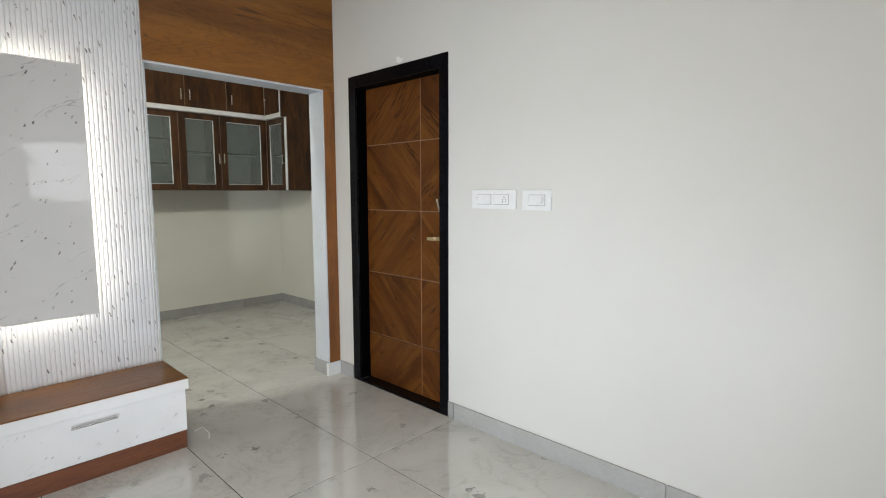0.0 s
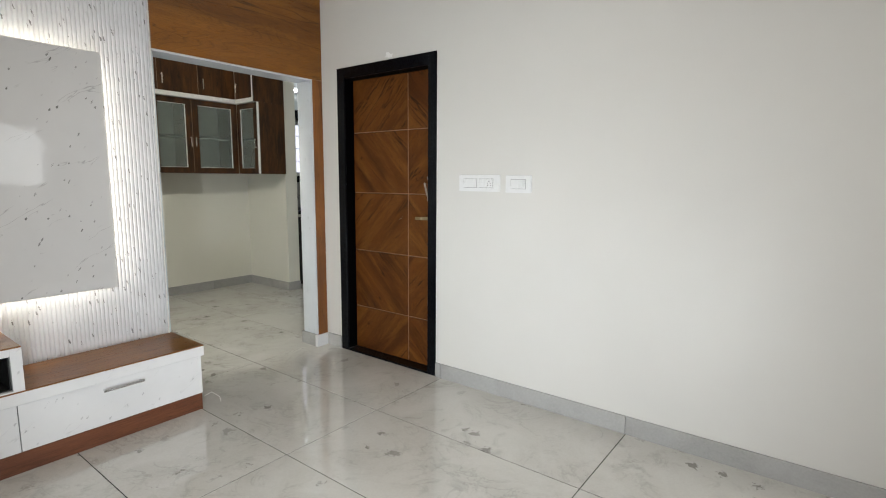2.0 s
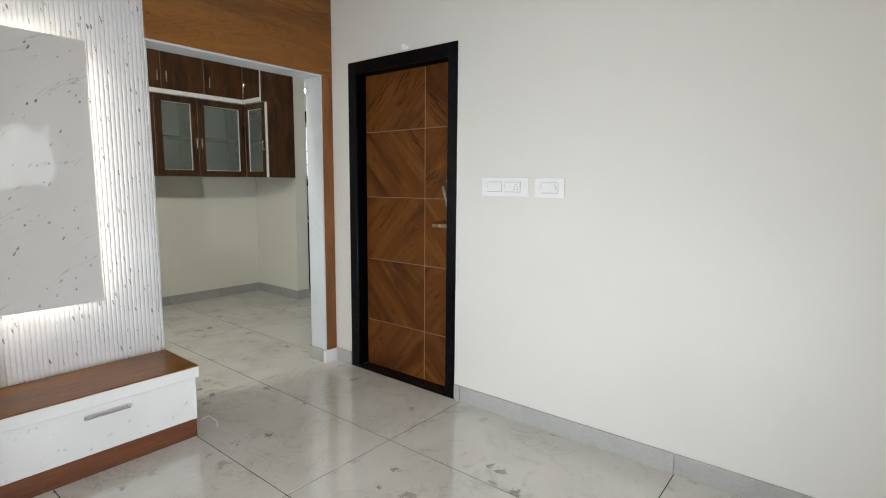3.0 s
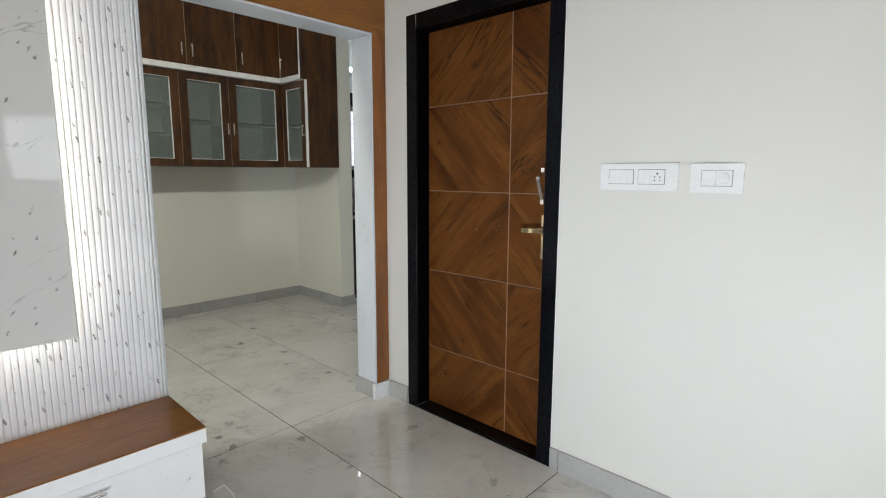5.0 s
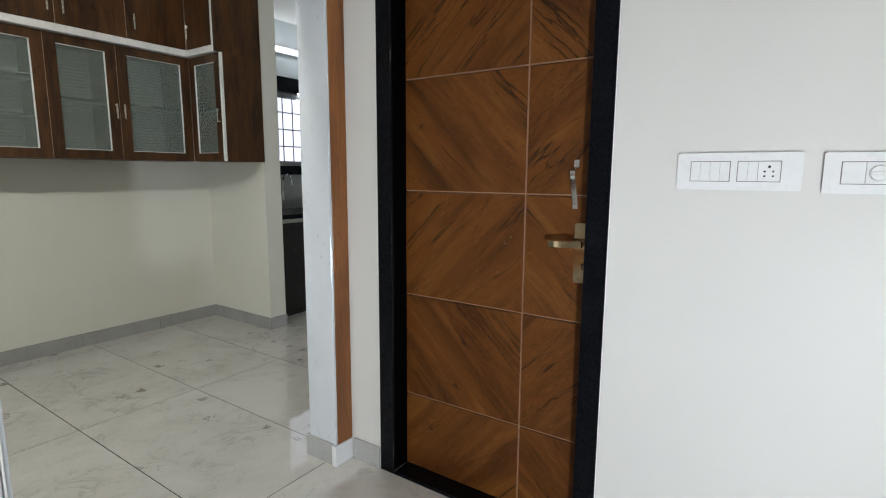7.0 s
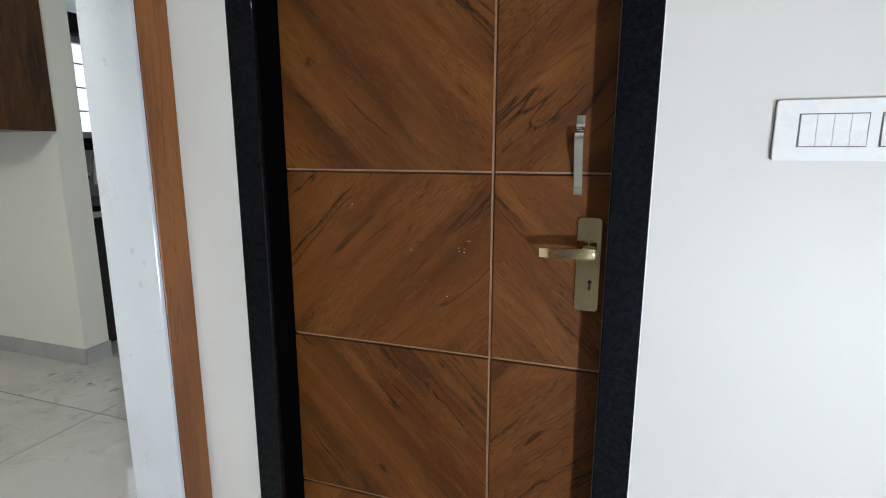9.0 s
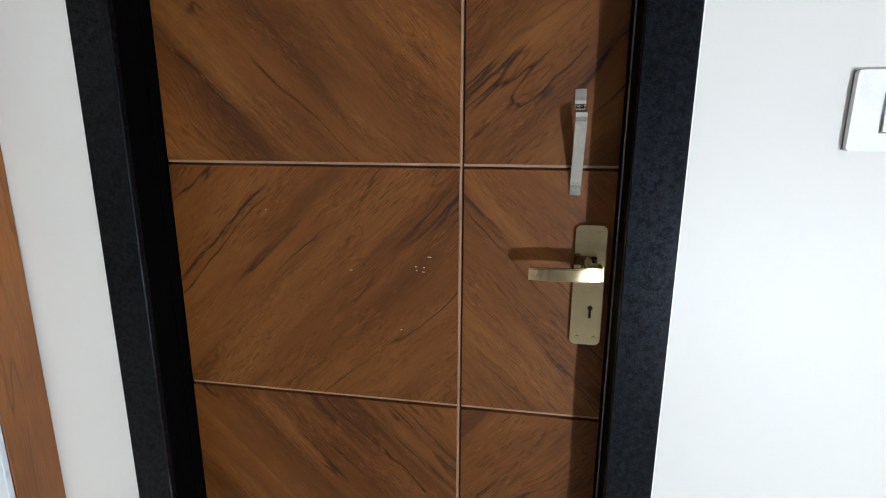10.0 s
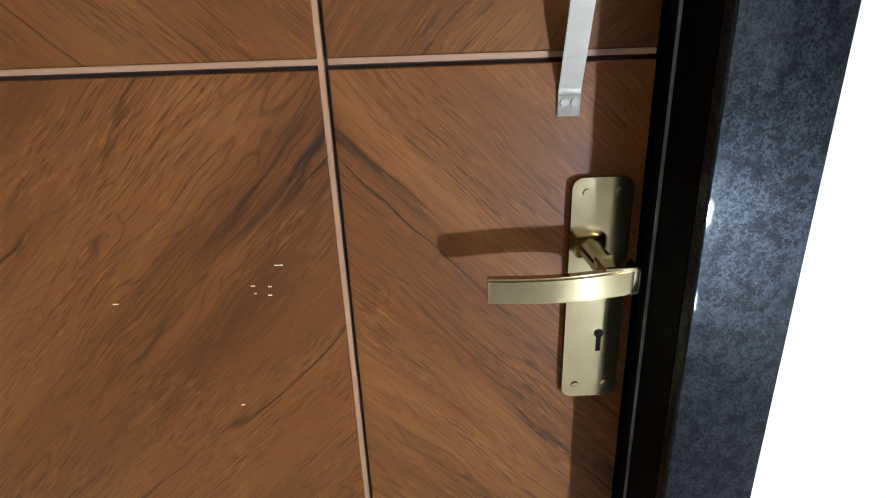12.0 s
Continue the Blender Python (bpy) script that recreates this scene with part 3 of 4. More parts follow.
# lock plate, lever, keyhole
lock = part("lock_plate", prism(rounded(-2.0705, 0.926, -2.0215, 1.129, 0.009), "y", LY - 0.007, LY), BRASS, door, "antique nickel lock plate", True)
part("lever_neck", join(cyl((-2.047, LY - 0.007, 1.062), (-2.047, LY - 0.036, 1.062), 0.0095), box(-2.058, LY - 0.059, 1.0515, -2.031, LY - 0.030, 1.0735, 0.003, 2)), BRASS, lock, "", True)
lev = bmesh.new()
prev = None
NS = 14
for i in range(NS + 1):
    u = i / NS
    x = -2.031 - 0.112 * u
    yc = LY - 0.053 - 0.008 * math.sin(u * math.pi * 0.9)
    zc = 1.0615 - 0.003 * u
    hh = 0.0105 - 0.0008 * u
    loop = [lev.verts.new((x, yc - 0.005, zc - hh)), lev.verts.new((x, yc + 0.005, zc - hh)), lev.verts.new((x, yc + 0.005, zc + hh)), lev.verts.new((x, yc - 0.005, zc + hh))]
    if prev:
        for j in range(4):
            lev.faces.new((prev[j], prev[(j + 1) % 4], loop[(j + 1) % 4], loop[j]))
    else:
        lev.faces.new(loop)
    prev = loop
lev.faces.new(prev[::-1])
bmesh.ops.recalc_face_normals(lev, faces=lev.faces[:])
bmesh.ops.bevel(lev, geom=[e for e in lev.edges if abs(e.verts[0].co.x - e.verts[1].co.x) > 0.004], offset=0.0018, segments=2, affect="EDGES")
part("lever", lev, BRASS, lock, "", True)
part("keyhole", join(cyl((-2.0405, LY - 0.0076, 0.9905), (-2.0405, LY - 0.0060, 0.9905), 0.0042, 14), box(-2.0425, LY - 0.0076, 0.973, -2.0385, LY - 0.0060, 0.989)), BLACK, lock)
for sx, sz in ((-2.0585, 1.1165), (-2.0315, 1.1165), (-2.0585, 0.9375), (-2.0315, 0.9375)):
    part("screw", join(cyl((sx, LY - 0.0086, sz), (sx, LY - 0.006, sz), 0.0036, 12), box(sx - 0.0026, LY - 0.0090, sz - 0.0005, sx + 0.0026, LY - 0.0085, sz + 0.0005)), BRASS, lock)

# pull handle: a bent flat strap
bends = [(1.172, 0.003), (1.176, 0.003), (1.186, 0.003), (1.195, 0.0036), (1.206, 0.008), (1.226, 0.016), (1.258, 0.0285), (1.281, 0.0375), (1.292, 0.0405), (1.301, 0.0385),
         (1.3065, 0.031), (1.309, 0.021), (1.3125, 0.010), (1.318, 0.0042), (1.326, 0.003), (1.338, 0.003), (1.342, 0.003)]
strap = []
for p0, p1, p2, p3 in zip(bends, bends[1:], bends[2:], bends[3:]):
    for q in range(4):
        u = q / 4
        strap.append(tuple(0.5 * (2 * b + (c - a) * u + (2 * a - 5 * b + 4 * c - d) * u ** 2 + (3 * b - a - 3 * c + d) * u ** 3) for a, b, c, d in zip(p0, p1, p2, p3)))
strap.append(bends[-2])
pull = bmesh.new()
rows_s = []
for i, (z, d) in enumerate(strap):
    hw = 0.0085
    rows_s.append([pull.verts.new((-2.0755 - hw, LY - d, z)), pull.verts.new((-2.0755 + hw, LY - d, z))])
for a, b in zip(rows_s, rows_s[1:]):
    pull.faces.new((a[0], a[1], b[1], b[0]))
ret = bmesh.ops.extrude_face_region(pull, geom=pull.faces[:])
for v in [g for g in ret["geom"] if isinstance(g, bmesh.types.BMVert)]:
    v.co.y += 0.0028
bmesh.ops.recalc_face_normals(pull, faces=pull.faces[:])
long_edges = [e for e in pull.edges if len(e.link_faces) == 2 and e.calc_face_angle(0) > 1.2]
bmesh.ops.bevel(pull, geom=long_edges, offset=0.0006, segments=2, affect="EDGES")
ph = part("pull_handle", pull, STEEL, door, "polished steel strap pull handle", True)
for sz in (1.186, 1.329):
    for sx in (-2.0795, -2.0715):
        part("screw", cyl((sx, LY - 0.0050, sz), (sx, LY - 0.002, sz), 0.0030, 12), CHROME, ph)

for sx, sz, sl in ((-2.336, 1.045, 0.003), (-2.322, 1.044, 0.0025), (-2.323, 1.036, 0.003), (-2.335, 1.038, 0.002), (-2.312, 1.063, 0.006), (-2.364, 0.926, 0.0028), (-2.455, 1.033, 0.004), (-2.611, 1.138, 0.0025)):
    part("paint_speck", box(sx - sl * 0.6, LY - 0.0003, sz - 0.0005, sx + sl * 0.6, LY + 0.0006, sz + 0.0005), SPECK, door, "tiny white paint speck")

# little plaster patch above the frame
solid("plaster_patch", prism([(-2.385 + 0.035 * (1 + math.cos(a)) + 0.006 * math.sin(5 * a), 2.128 + 0.016 * (1 + math.sin(a)) * (1 + 0.3 * math.cos(3 * a))) for a in [i * math.pi / 9 for i in range(18)]], "y", N - 0.0012, N + 0.001), TRIM, "small smear of white plaster above the door frame", "plaster", "", "structure")


# ---- switch plates ----
def switch_plate(x0, x1, z0, z1, modules, label):
    s = thing("switch_plate", ((x0 + x1) / 2, N, z0), label, "switch", "switch plates on the wall")
    # gap at the left and top edges, its shadow put into a dark backing
    part("wall_gap", box(x0 - 0.0009, N - 0.002, z0 + 0.002, x1 - 0.002, N, z1 + 0.0009), SEAM_AND_SHADOW, s)
    bm = prism(rounded(x0, z0, x1, z1, 0.005, 4), "y", N - 0.010, N - 0.0005)
    part("plate", bm, PLASTIC, s, "", True)
    for a, b, rockers, extra in modules:
        zc0, zc1 = z0 + 0.024, z1 - 0.024
        part("module_seam", box(a - 0.0018, N - 0.0108, zc0 - 0.0018, b + 0.0018, N - 0.009, zc1 + 0.0018), SEAM_AND_SHADOW, s)
        w = (b - a)
        span = w if extra == "" else w * (0.48)
        for i in range(rockers):
            u0, u1 = a + span * i / rockers, a + span * (i + 1) / rockers
            part("rocker", prism([(N - 0.0108, zc0), (N - 0.0150, zc0), (N - 0.0122, (zc0 + zc1) / 2), (N - 0.0132, zc1), (N - 0.0108, zc1)], "x", u0 + 0.0004, u1 - 0.0004), PLASTIC, s)
        if extra == "socket":
            so = part("socket", box(a + span + 0.0006, N - 0.0135, zc0, b, N - 0.0108, zc1, 0.0006), PLASTIC, s)
            cx, cz = (a + span + b) / 2, (zc0 + zc1) / 2
            for dx, dz, r in ((0, 0.012, 0.0036), (-0.0095, 0.0, 0.0026), (0.0095, 0.0, 0.0026), (-0.0095, -0.012, 0.0026), (0.0095, -0.012, 0.0026)):
                part("socket_hole", cyl((cx + dx, N - 0.0139, cz + dz), (cx + dx, N - 0.013, cz + dz), r, 14), BLACK, so)
        if extra == "dial":
            so = part("regulator", box(a + span + 0.0006, N - 0.0135, zc0, b, N - 0.0108, zc1, 0.0006), PLASTIC, s)
            cx, cz = (a + span + b) / 2, (zc0 + zc1) / 2
            part("dial_ring", cyl((cx, N - 0.0142, cz), (cx, N - 0.0134, cz), 0.0188, 32), RINGGREY, so, "grey ring of the dial", True)
            part("dial_knob", join(cyl((cx, N - 0.022, cz), (cx, N - 0.0135, cz), 0.0165, 28, 0.018), box(cx - 0.015, N - 0.027, cz - 0.0035, cx + 0.015, N - 0.0215, cz + 0.0035, 0.001)), PLASTIC, so, "", True)
    return s


switch_plate(-1.751, -1.461, 1.251, 1.350, ((-1.716, -1.622, 4, ""), (-1.603, -1.508, 2, "socket")), "white plastic switch plate with rockers and five-pin socket")
switch_plate(-1.420, -1.256, 1.248, 1.347, ((-1.384, -1.290, 1, "dial"),), "white plastic switch plate with rocker and round fan dial")

# ---- TV wall ----
# fluted white panel: rounded ribs side by side
flute = thing("fluted_panel", (WX, 0, 0.38), "white marble-look fluted wall panel with dark flecks", "wall panel")
pitch = 0.0199
outline = [(WX - 0.0118, -1.9)]
yy, k = -1.9, 0
while yy < 0.974 - 1e-6:
    y1 = min(yy + pitch, 0.976)
    for i in range(7):
        u = i / 6
        outline.append((WX + 0.0045 + 0.0025 * math.sin(math.pi * u) ** 0.5 if 0 < u < 1 else WX + 0.0025, yy + (y1 - yy) * (0.04 + 0.92 * u)))
    yy = y1
outline.append((WX - 0.0118, 0.978))
part("ribs", prism(outline, "z", 0.376, H - 0.002), FLUTE, flute, "", True)
part("edge_strip", box(WX - 0.0118, 0.9785, 0.376, WX + 0.006, 0.984, H - 0.002), TRIM, flute)

TVY0, TVY1, TVZ0, TVZ1, TVX = -1.35, 0.686, 0.727, 1.955, -2.957
tv = thing("tv_backboard", (-3.0, -0.3, TVZ0), "glossy grey marble-look TV board with glowing light strip behind", "tv panel")
part("board", box(TVX - 0.018, TVY0, TVZ0, TVX, TVY1, TVZ1, 0.001), GREY, tv)
part("carrier_box", box(WX + 0.012, TVY0 + 0.10, TVZ0 + 0.10, TVX - 0.0185, TVY1 - 0.10, TVZ1 - 0.10), TRIM, tv)
g = 0.07
for nm, b in (("light_strip", (TVX - 0.045, TVY0 + g, TVZ0 + g - 0.012, TVX - 0.028, TVY1 - g, TVZ0 + g)), ("light_strip", (TVX - 0.045, TVY0 + g, TVZ1 - g, TVX - 0.028, TVY1 - g, TVZ1 - g + 0.012)),
              ("light_strip", (TVX - 0.045, TVY1 - g, TVZ0 + g, TVX - 0.028, TVY1 - g + 0.012, TVZ1 - g)), ("light_strip", (TVX - 0.045, TVY0 + g - 0.012, TVZ0 + g, TVX - 0.028, TVY0 + g, TVZ1 - g))):
    part(nm, box(*b), LED, tv, "warm white glowing strip")
solid("teak_back_panel", box(WX + 0.0105, -0.95, 0.5855, WX + 0.03, 0.172, 0.80, 0.001), TEAK, "teak laminate panel above the open media box", "wall panel")

# bench with drawers
bench = thing("tv_bench", (-2.87, -0.5, 0), "low white marble-look TV bench with teak top and chrome handles", "tv bench")
BX, BY1, BY0 = -2.684, 0.982, -1.65
part("plinth", box(WX + 0.001, BY0, -0.002, BX - 0.003, BY1 - 0.004, 0.094, 0.001), PLINTH, bench, "reddish-brown wooden plinth")
part("carcass", box(WX + 0.001, BY0, 0.0945, BX - 0.019, BY1 - 0.002, 0.318), WHITE, bench)
part("top_edge", box(WX + 0.001, BY0 - 0.012, 0.3185, BX + 0.012, BY1 + 0.013, 0.3735, 0.0015), WHITE, bench)
part("top", box(WX + 0.001, BY0 - 0.011, 0.3736, BX + 0.0115, BY1 + 0.0125, 0.381, 0.001), TEAK, bench, "teak laminate top")
for a, b in ((0.156, BY1 - 0.001), (-0.668, 0.152), (-1.65, -0.672)):
    dr = part("drawer_front", box(BX - 0.0185, a, 0.097, BX, b, 0.316, 0.001), WHITE, bench)
    c = (a + b) / 2 + 0.006
    part("handle", join(cyl((BX + 0.028, c - 0.092, 0.277), (BX + 0.028, c + 0.092, 0.277), 0.0055, 16), cyl((BX - 0.001, c - 0.083, 0.277), (BX + 0.028, c - 0.083, 0.277), 0.0045, 12), cyl((BX - 0.001, c + 0.083, 0.277), (BX + 0.028, c + 0.083, 0.277), 0.0045, 12)), CHROME, dr, "chrome bar handle", True)
media = thing("media_box", (-2.87, -0.4, 0.381), "white open media box with dark recess on the bench", "shelf box")
mx = BX + 0.0125
part("frame", join(box(WX + 0.001, 0.145, 0.3815, mx, 0.187, 0.578, 0.001), box(WX + 0.001, -0.95, 0.545, mx, 0.145, 0.578, 0.001), box(WX + 0.001, -0.95, 0.3815, mx, -0.91, 0.545, 0.001), box(WX + 0.001, -0.91, 0.3815, mx, 0.145, 0.388)), WHITE, media)
part("back", box(WX + 0.001, -0.91, 0.388, WX + 0.012, 0.145, 0.545), BLACK, media)
part("lining", join(box(WX + 0.012, 0.139, 0.389, mx - 0.02, 0.1448, 0.544), box(WX + 0.012, -0.909, 0.3885, mx - 0.02, 0.139, 0.3925), box(WX + 0.012, -0.909, 0.540, mx - 0.02, 0.139, 0.5445)), BLACK, media, "black lining of the recess")
part("top", box(WX + 0.001, -0.95, 0.5785, mx, 0.187, 0.5855, 0.001), TEAK, media, "teak laminate top")


# a bit of stiff cable left on the tiles in front of the bench
wire = [(-2.841, 1.067, 0.003), (-2.842, 1.114, 0.012), (-2.756, 1.117, 0.004), (-2.691, 1.089, 0.0025)]
solid("cable_offcut", join(*[cyl(p, q, 0.0023, 8) for p, q in zip(wire, wire[1:])]), TRIM, "short kinked offcut of white cable on the floor tiles", "cable", smooth=True)


# ---- dining room wall cabinets ----
def glass_front(axis, u0, u1, z0, z1, f, d, handle_at, parent_label, shelves, back, trim_side):
    """A framed door of ribbed glass. axis x: front plane x = f facing +x; axis y: front plane y = f facing -y."""
    cab = thing("glass_cabinet", ((f, (u0 + u1) / 2, z0) if axis == "x" else ((u0 + u1) / 2, f, z0)), parent_label, "wall cabinet", "glass wall cabinets")
    s = 1 if axis == "x" else -1

    def bx(a0, a1, b0, b1, c0, c1, bev=0.0):
        """a: along the front, b: depth in front of the plane, c: height."""
        d0, d1 = sorted((f + s * b0, f + s * b1))
        return box(d0, a0, c0, d1, a1, c1, bev) if axis == "x" else box(a0, d0, c0, a1, d1, c1, bev)
    t_ = 0.016
    part("carcass", join(bx(u0, u1, -d, -0.021, z0, z0 + t_), bx(u0, u1, -d, -0.021, z1 - t_, z1), bx(u0, u0 + t_, -d, -0.021, z0 + t_, z1 - t_), bx(u1 - t_, u1, -d, -0.021, z0 + t_, z1 - t_)), WALNUT, cab)
    part("back", bx(u0 + t_, u1 - t_, -d, -d + 0.006, z0 + t_, z1 - t_), INSIDE, cab)
    m = 0.068
    dr = part("door", join(bx(u0 + 0.002, u1 - 0.002, -0.02, 0, z0 + 0.002, z0 + 0.06), bx(u0 + 0.002, u1 - 0.002, -0.02, 0, z1 - 0.06, z1 - 0.002),
                           bx(u0 + 0.002, u0 + m, -0.02, 0, z0 + 0.06, z1 - 0.06), bx(u1 - m, u1 - 0.002, -0.02, 0, z0 + 0.06, z1 - 0.06)), WALNUT, cab)
    prof = []
    n = int((z1 - z0 - 0.12) / 0.021)
    zs = [z0 + 0.06 + (z1 - z0 - 0.12) * i / (n * 4) for i in range(n * 4 + 1)]
    for i, z in enumerate(zs):
        prof.append((f - s * (0.010 - 0.0008 * abs(math.sin(math.pi * i / 4))), z))
    prof += [(f - s * 0.014, zs[-1]), (f - s * 0.014, zs[0])]
    if axis == "x":
        gl = part("glass", prism(prof, "y", u0 + m, u1 - m), GLASS, dr, "ribbed frosted glass", True)
    else:
        gl = part("glass", prism([(a, b) for a, b in prof], "x", u0 + m, u1 - m), GLASS, dr, "ribbed frosted glass", True)
    e = 0.007
    tu = (u1 - m - e, u1 - m) if trim_side > 0 else (u0 + m, u0 + m + e)
    part("glass_bead", join(bx(tu[0], tu[1], -0.006, 0.003, z0 + 0.06, z1 - 0.06), bx(u0 + m, u1 - m, -0.006, 0.002, z1 - 0.064, z1 - 0.06), bx(u0 + m, u1 - m, -0.006, 0.002, z0 + 0.06, z0 + 0.064)), TRIM, dr, "white glass bead")
    for z in shelves:
        sh = part("glass_shelf", bx(u0 + t_, u1 - t_, -d + 0.006, -0.0215, z - 0.003, z + 0.003), INSIDE, cab, "pale glass shelf")
        part("shelf_edge", bx(u0 + t_, u1 - t_, -0.0214, -0.0150, z - 0.0085, z + 0.0085), SHELF, sh, "dark green glass edge")
    part("edge_band", bx(u1 - 0.0017, u1 + 0.0017, -0.02, -0.0008, z0 + 0.004, z1 - 0.004), BAND, cab, "pale edge band")
    if handle_at is not None:
        hz = 1.70
        part("handle", join(bx(handle_at - 0.006, handle_at + 0.006, 0.018, 0.026, hz - 0.05, hz + 0.05, 0.003), bx(handle_at - 0.005, handle_at + 0.005, -0.001, 0.02, hz - 0.047, hz - 0.036), bx(handle_at - 0.005, handle_at + 0.005, -0.001, 0.02, hz + 0.036, hz + 0.047)), SILVER, dr, "satin metal handle", True)
    return cab


def loft(axis, u0, u1, z0, z1, f, d, handle_at):
    cab = thing("loft_cabinet", ((f, (u0 + u1) / 2, z0) if axis == "x" else ((u0 + u1) / 2, f, z0)), "dark walnut loft cabinet with small metal handle", "loft cabinet", "loft cabinets")
    s = 1 if axis == "x" else -1

    def bx(a0, a1, b0, b1, c0, c1, bev=0.0):
        d0, d1 = sorted((f + s * b0, f + s * b1))
        return box(d0, a0, c0, d1, a1, c1, bev) if axis == "x" else box(a0, d0, c0, a1, d1, c1, bev)
    part("body", bx(u0, u1, -d, -0.021, z0, z1), WALNUT, cab)
    dr = part("door", bx(u0 + 0.002, u1 - 0.002, -0.02, 0, z0 + 0.002, z1, 0.001), WALNUT, cab)
    part("edge_band", bx(u1 - 0.0017, u1 + 0.0017, -0.02, -0.0008, z0 + 0.004, z1), BAND, cab, "pale edge band")
    hz = z0 + 0.115
    part("handle", join(bx(handle_at - 0.006, handle_at + 0.006, 0.018, 0.026, hz - 0.052, hz + 0.052, 0.003), bx(handle_at - 0.005, handle_at + 0.005, -0.001, 0.02, hz - 0.048, hz - 0.037), bx(handle_at - 0.005, handle_at + 0.005, -0.001, 0.02, hz + 0.037, hz + 0.048)), SILVER, dr, "satin metal handle", True)
    return cab


CZ0, CZ1, LZ0, LZ1 = 1.372, 2.143, 2.19, 2.757
CF, LF = -5.352, -5.31       # lower and loft fronts on the back wall
RF, RLF = 2.872, 2.835       # the same on the short wall
DEP = CF - DX - 0.001
glab = "walnut wall cabinet with ribbed glass door and white bead"
glass_front("x", 0.715, 1.125, CZ0, CZ1, CF, DEP, 1.10, glab, (1.63, 1.87), 0, 1)
glass_front("x", 1.125, 1.535, CZ0, CZ1, CF, DEP, 1.15, glab, (1.63, 1.87), 0, 1)
glass_front("x", 1.535, 1.945, CZ0, CZ1, CF, DEP, None, glab, (1.63, 1.87), 0, 1)
glass_front("x", 1.945, 2.357, CZ0, CZ1, CF, DEP, 2.332, glab, (1.755,), 0, 1)
glass_front("x", 2.357, 2.868, CZ0, CZ1, CF, DEP, 2.382, glab, (1.755,), 0, 1)
glass_front("y", CF + 0.004, -4.962, CZ0, CZ1, RF, DY - RF - 0.001, -4.985, "walnut wall cabinet with ribbed glass door on the short wall", (1.755,), 0, -1)
for a, b, h in ((1.19, 1.60, 1.56), (1.60, 2.008, 1.968), (2.008, 2.42, 2.05), (2.42, 2.833, 2.468)):
    loft("x", a, b, LZ0, LZ1, LF, LF - DX - 0.001, h)
loft("y", LF + 0.004, -4.985, LZ0, LZ1, RLF, DY - RLF - 0.001, LF + 0.05)
ledge = thing("cabinet_ledge", (-5.5, 2.0, 2.145), "white ledge strip between wall cabinets and loft", "ledge")
part("long_strip", box(DX + 0.001, 0.7, 2.1445, LF + 0.004, RLF - 0.005, 2.1885, 0.001), TRIM, ledge)
part("short_strip", box(DX + 0.001, RLF - 0.004, 2.1445, -4.966, DY - 0.001, 2.1885, 0.001), TRIM, ledge)
part("upright_strip", box(-4.984, RLF - 0.004, 2.19, -4.966, RLF + 0.02, LZ1, 0.001), TRIM, ledge)
part("upright_strip", box(-4.9615, RF - 0.003, CZ0, -4.9475, RF + 0.02, 2.1440, 0.001), TRIM, ledge)
endp = thing("cabinet_end_panel", (-4.953, 3.0, CZ0), "dark walnut end panel of the wall cabinets", "cabinet panel")
part("lower_board", box(-4.9615, RF + 0.0205, CZ0 - 0.002, -4.944, DY + 0.001, 2.1443), WALNUT, endp)
part("upper_board", box(-4.9655, RLF + 0.0005, 2.1445, -4.944, DY + 0.001, LZ1), WALNUT, endp)

# ---- kitchen seen past the short wall ----
kc = thing("kitchen_base_unit", (-5.5, 4.2, 0), "black glossy kitchen base unit with steel-edged counter", "kitchen unit")
part("body", box(KW + 0.001, DY + 0.19, 0.0, -5.16, 5.9, 0.86), DARKCAB, kc)
for a, b in ((DY + 0.195, 3.98), (3.985, 4.6), (4.605, 5.3)):
    part("door", box(-5.1595, a, 0.06, -5.142, b, 0.80, 0.002), DARKCAB, kc)
part("rail", box(-5.1595, DY + 0.19, 0.845, -5.14, 5.9, 0.885, 0.002), STEEL, kc, "pale metal edge rail")
solid("kitchen_counter", box(KW + 0.001, DY + 0.175, 0.8865, -5.11, 5.95, 0.925, 0.004), GRANITE, "black granite kitchen counter", "counter")
solid("backsplash", box(KW + 0.001, DY + 0.175, 0.926, KW + 0.012, 5.95, 1.27), SPLASH, "grey glossy tile backsplash", "backsplash", "", "structure")
solid("kitchen_window_sill", box(KW - 0.15, 3.45, 1.2705, KW + 0.03, 5.05, 1.36, 0.003), GRANITE, "black granite window sill", "sill", "", "structure")
solid("kitchen_window_head", box(KW - 0.15, 3.45, 2.10, KW + 0.03, 5.05, 2.24, 0.003), GRANITE, "black granite window head", "window trim", "", "structure")
win = thing("window_1", (KW - 0.08, 4.25, 1.36), "aluminium sliding kitchen window with bar grille", "window", "", "structure")
part("window_frame", ring("x", (3.55, 1.36, 4.95, 2.10), (3.60, 1.41, 4.90, 2.05), KW - 0.11, KW - 0.06), ALU, win)
for y in (3.95, 4.02, 4.45):
    part("sash_stile", box(KW - 0.10, y - 0.022, 1.41, KW - 0.065, y + 0.022, 2.05, 0.002), ALU, win)
for z in (1.56, 1.73, 1.90):
    part("grille_bar", cyl((KW - 0.04, 3.56, z), (KW - 0.04, 4.94, z), 0.006, 10), ALU, win)
for i in range(11):
    y = 3.62 + 0.125 * i
    part("grille_bar", cyl((KW - 0.04, y, 1.36), (KW - 0.04, y, 2.10), 0.006, 10), ALU, win)
pn = part("pane", box(KW - 0.088, 3.60, 1.41, KW - 0.084, 4.90, 2.05), PANE, win)
pn.visible_shadow = False
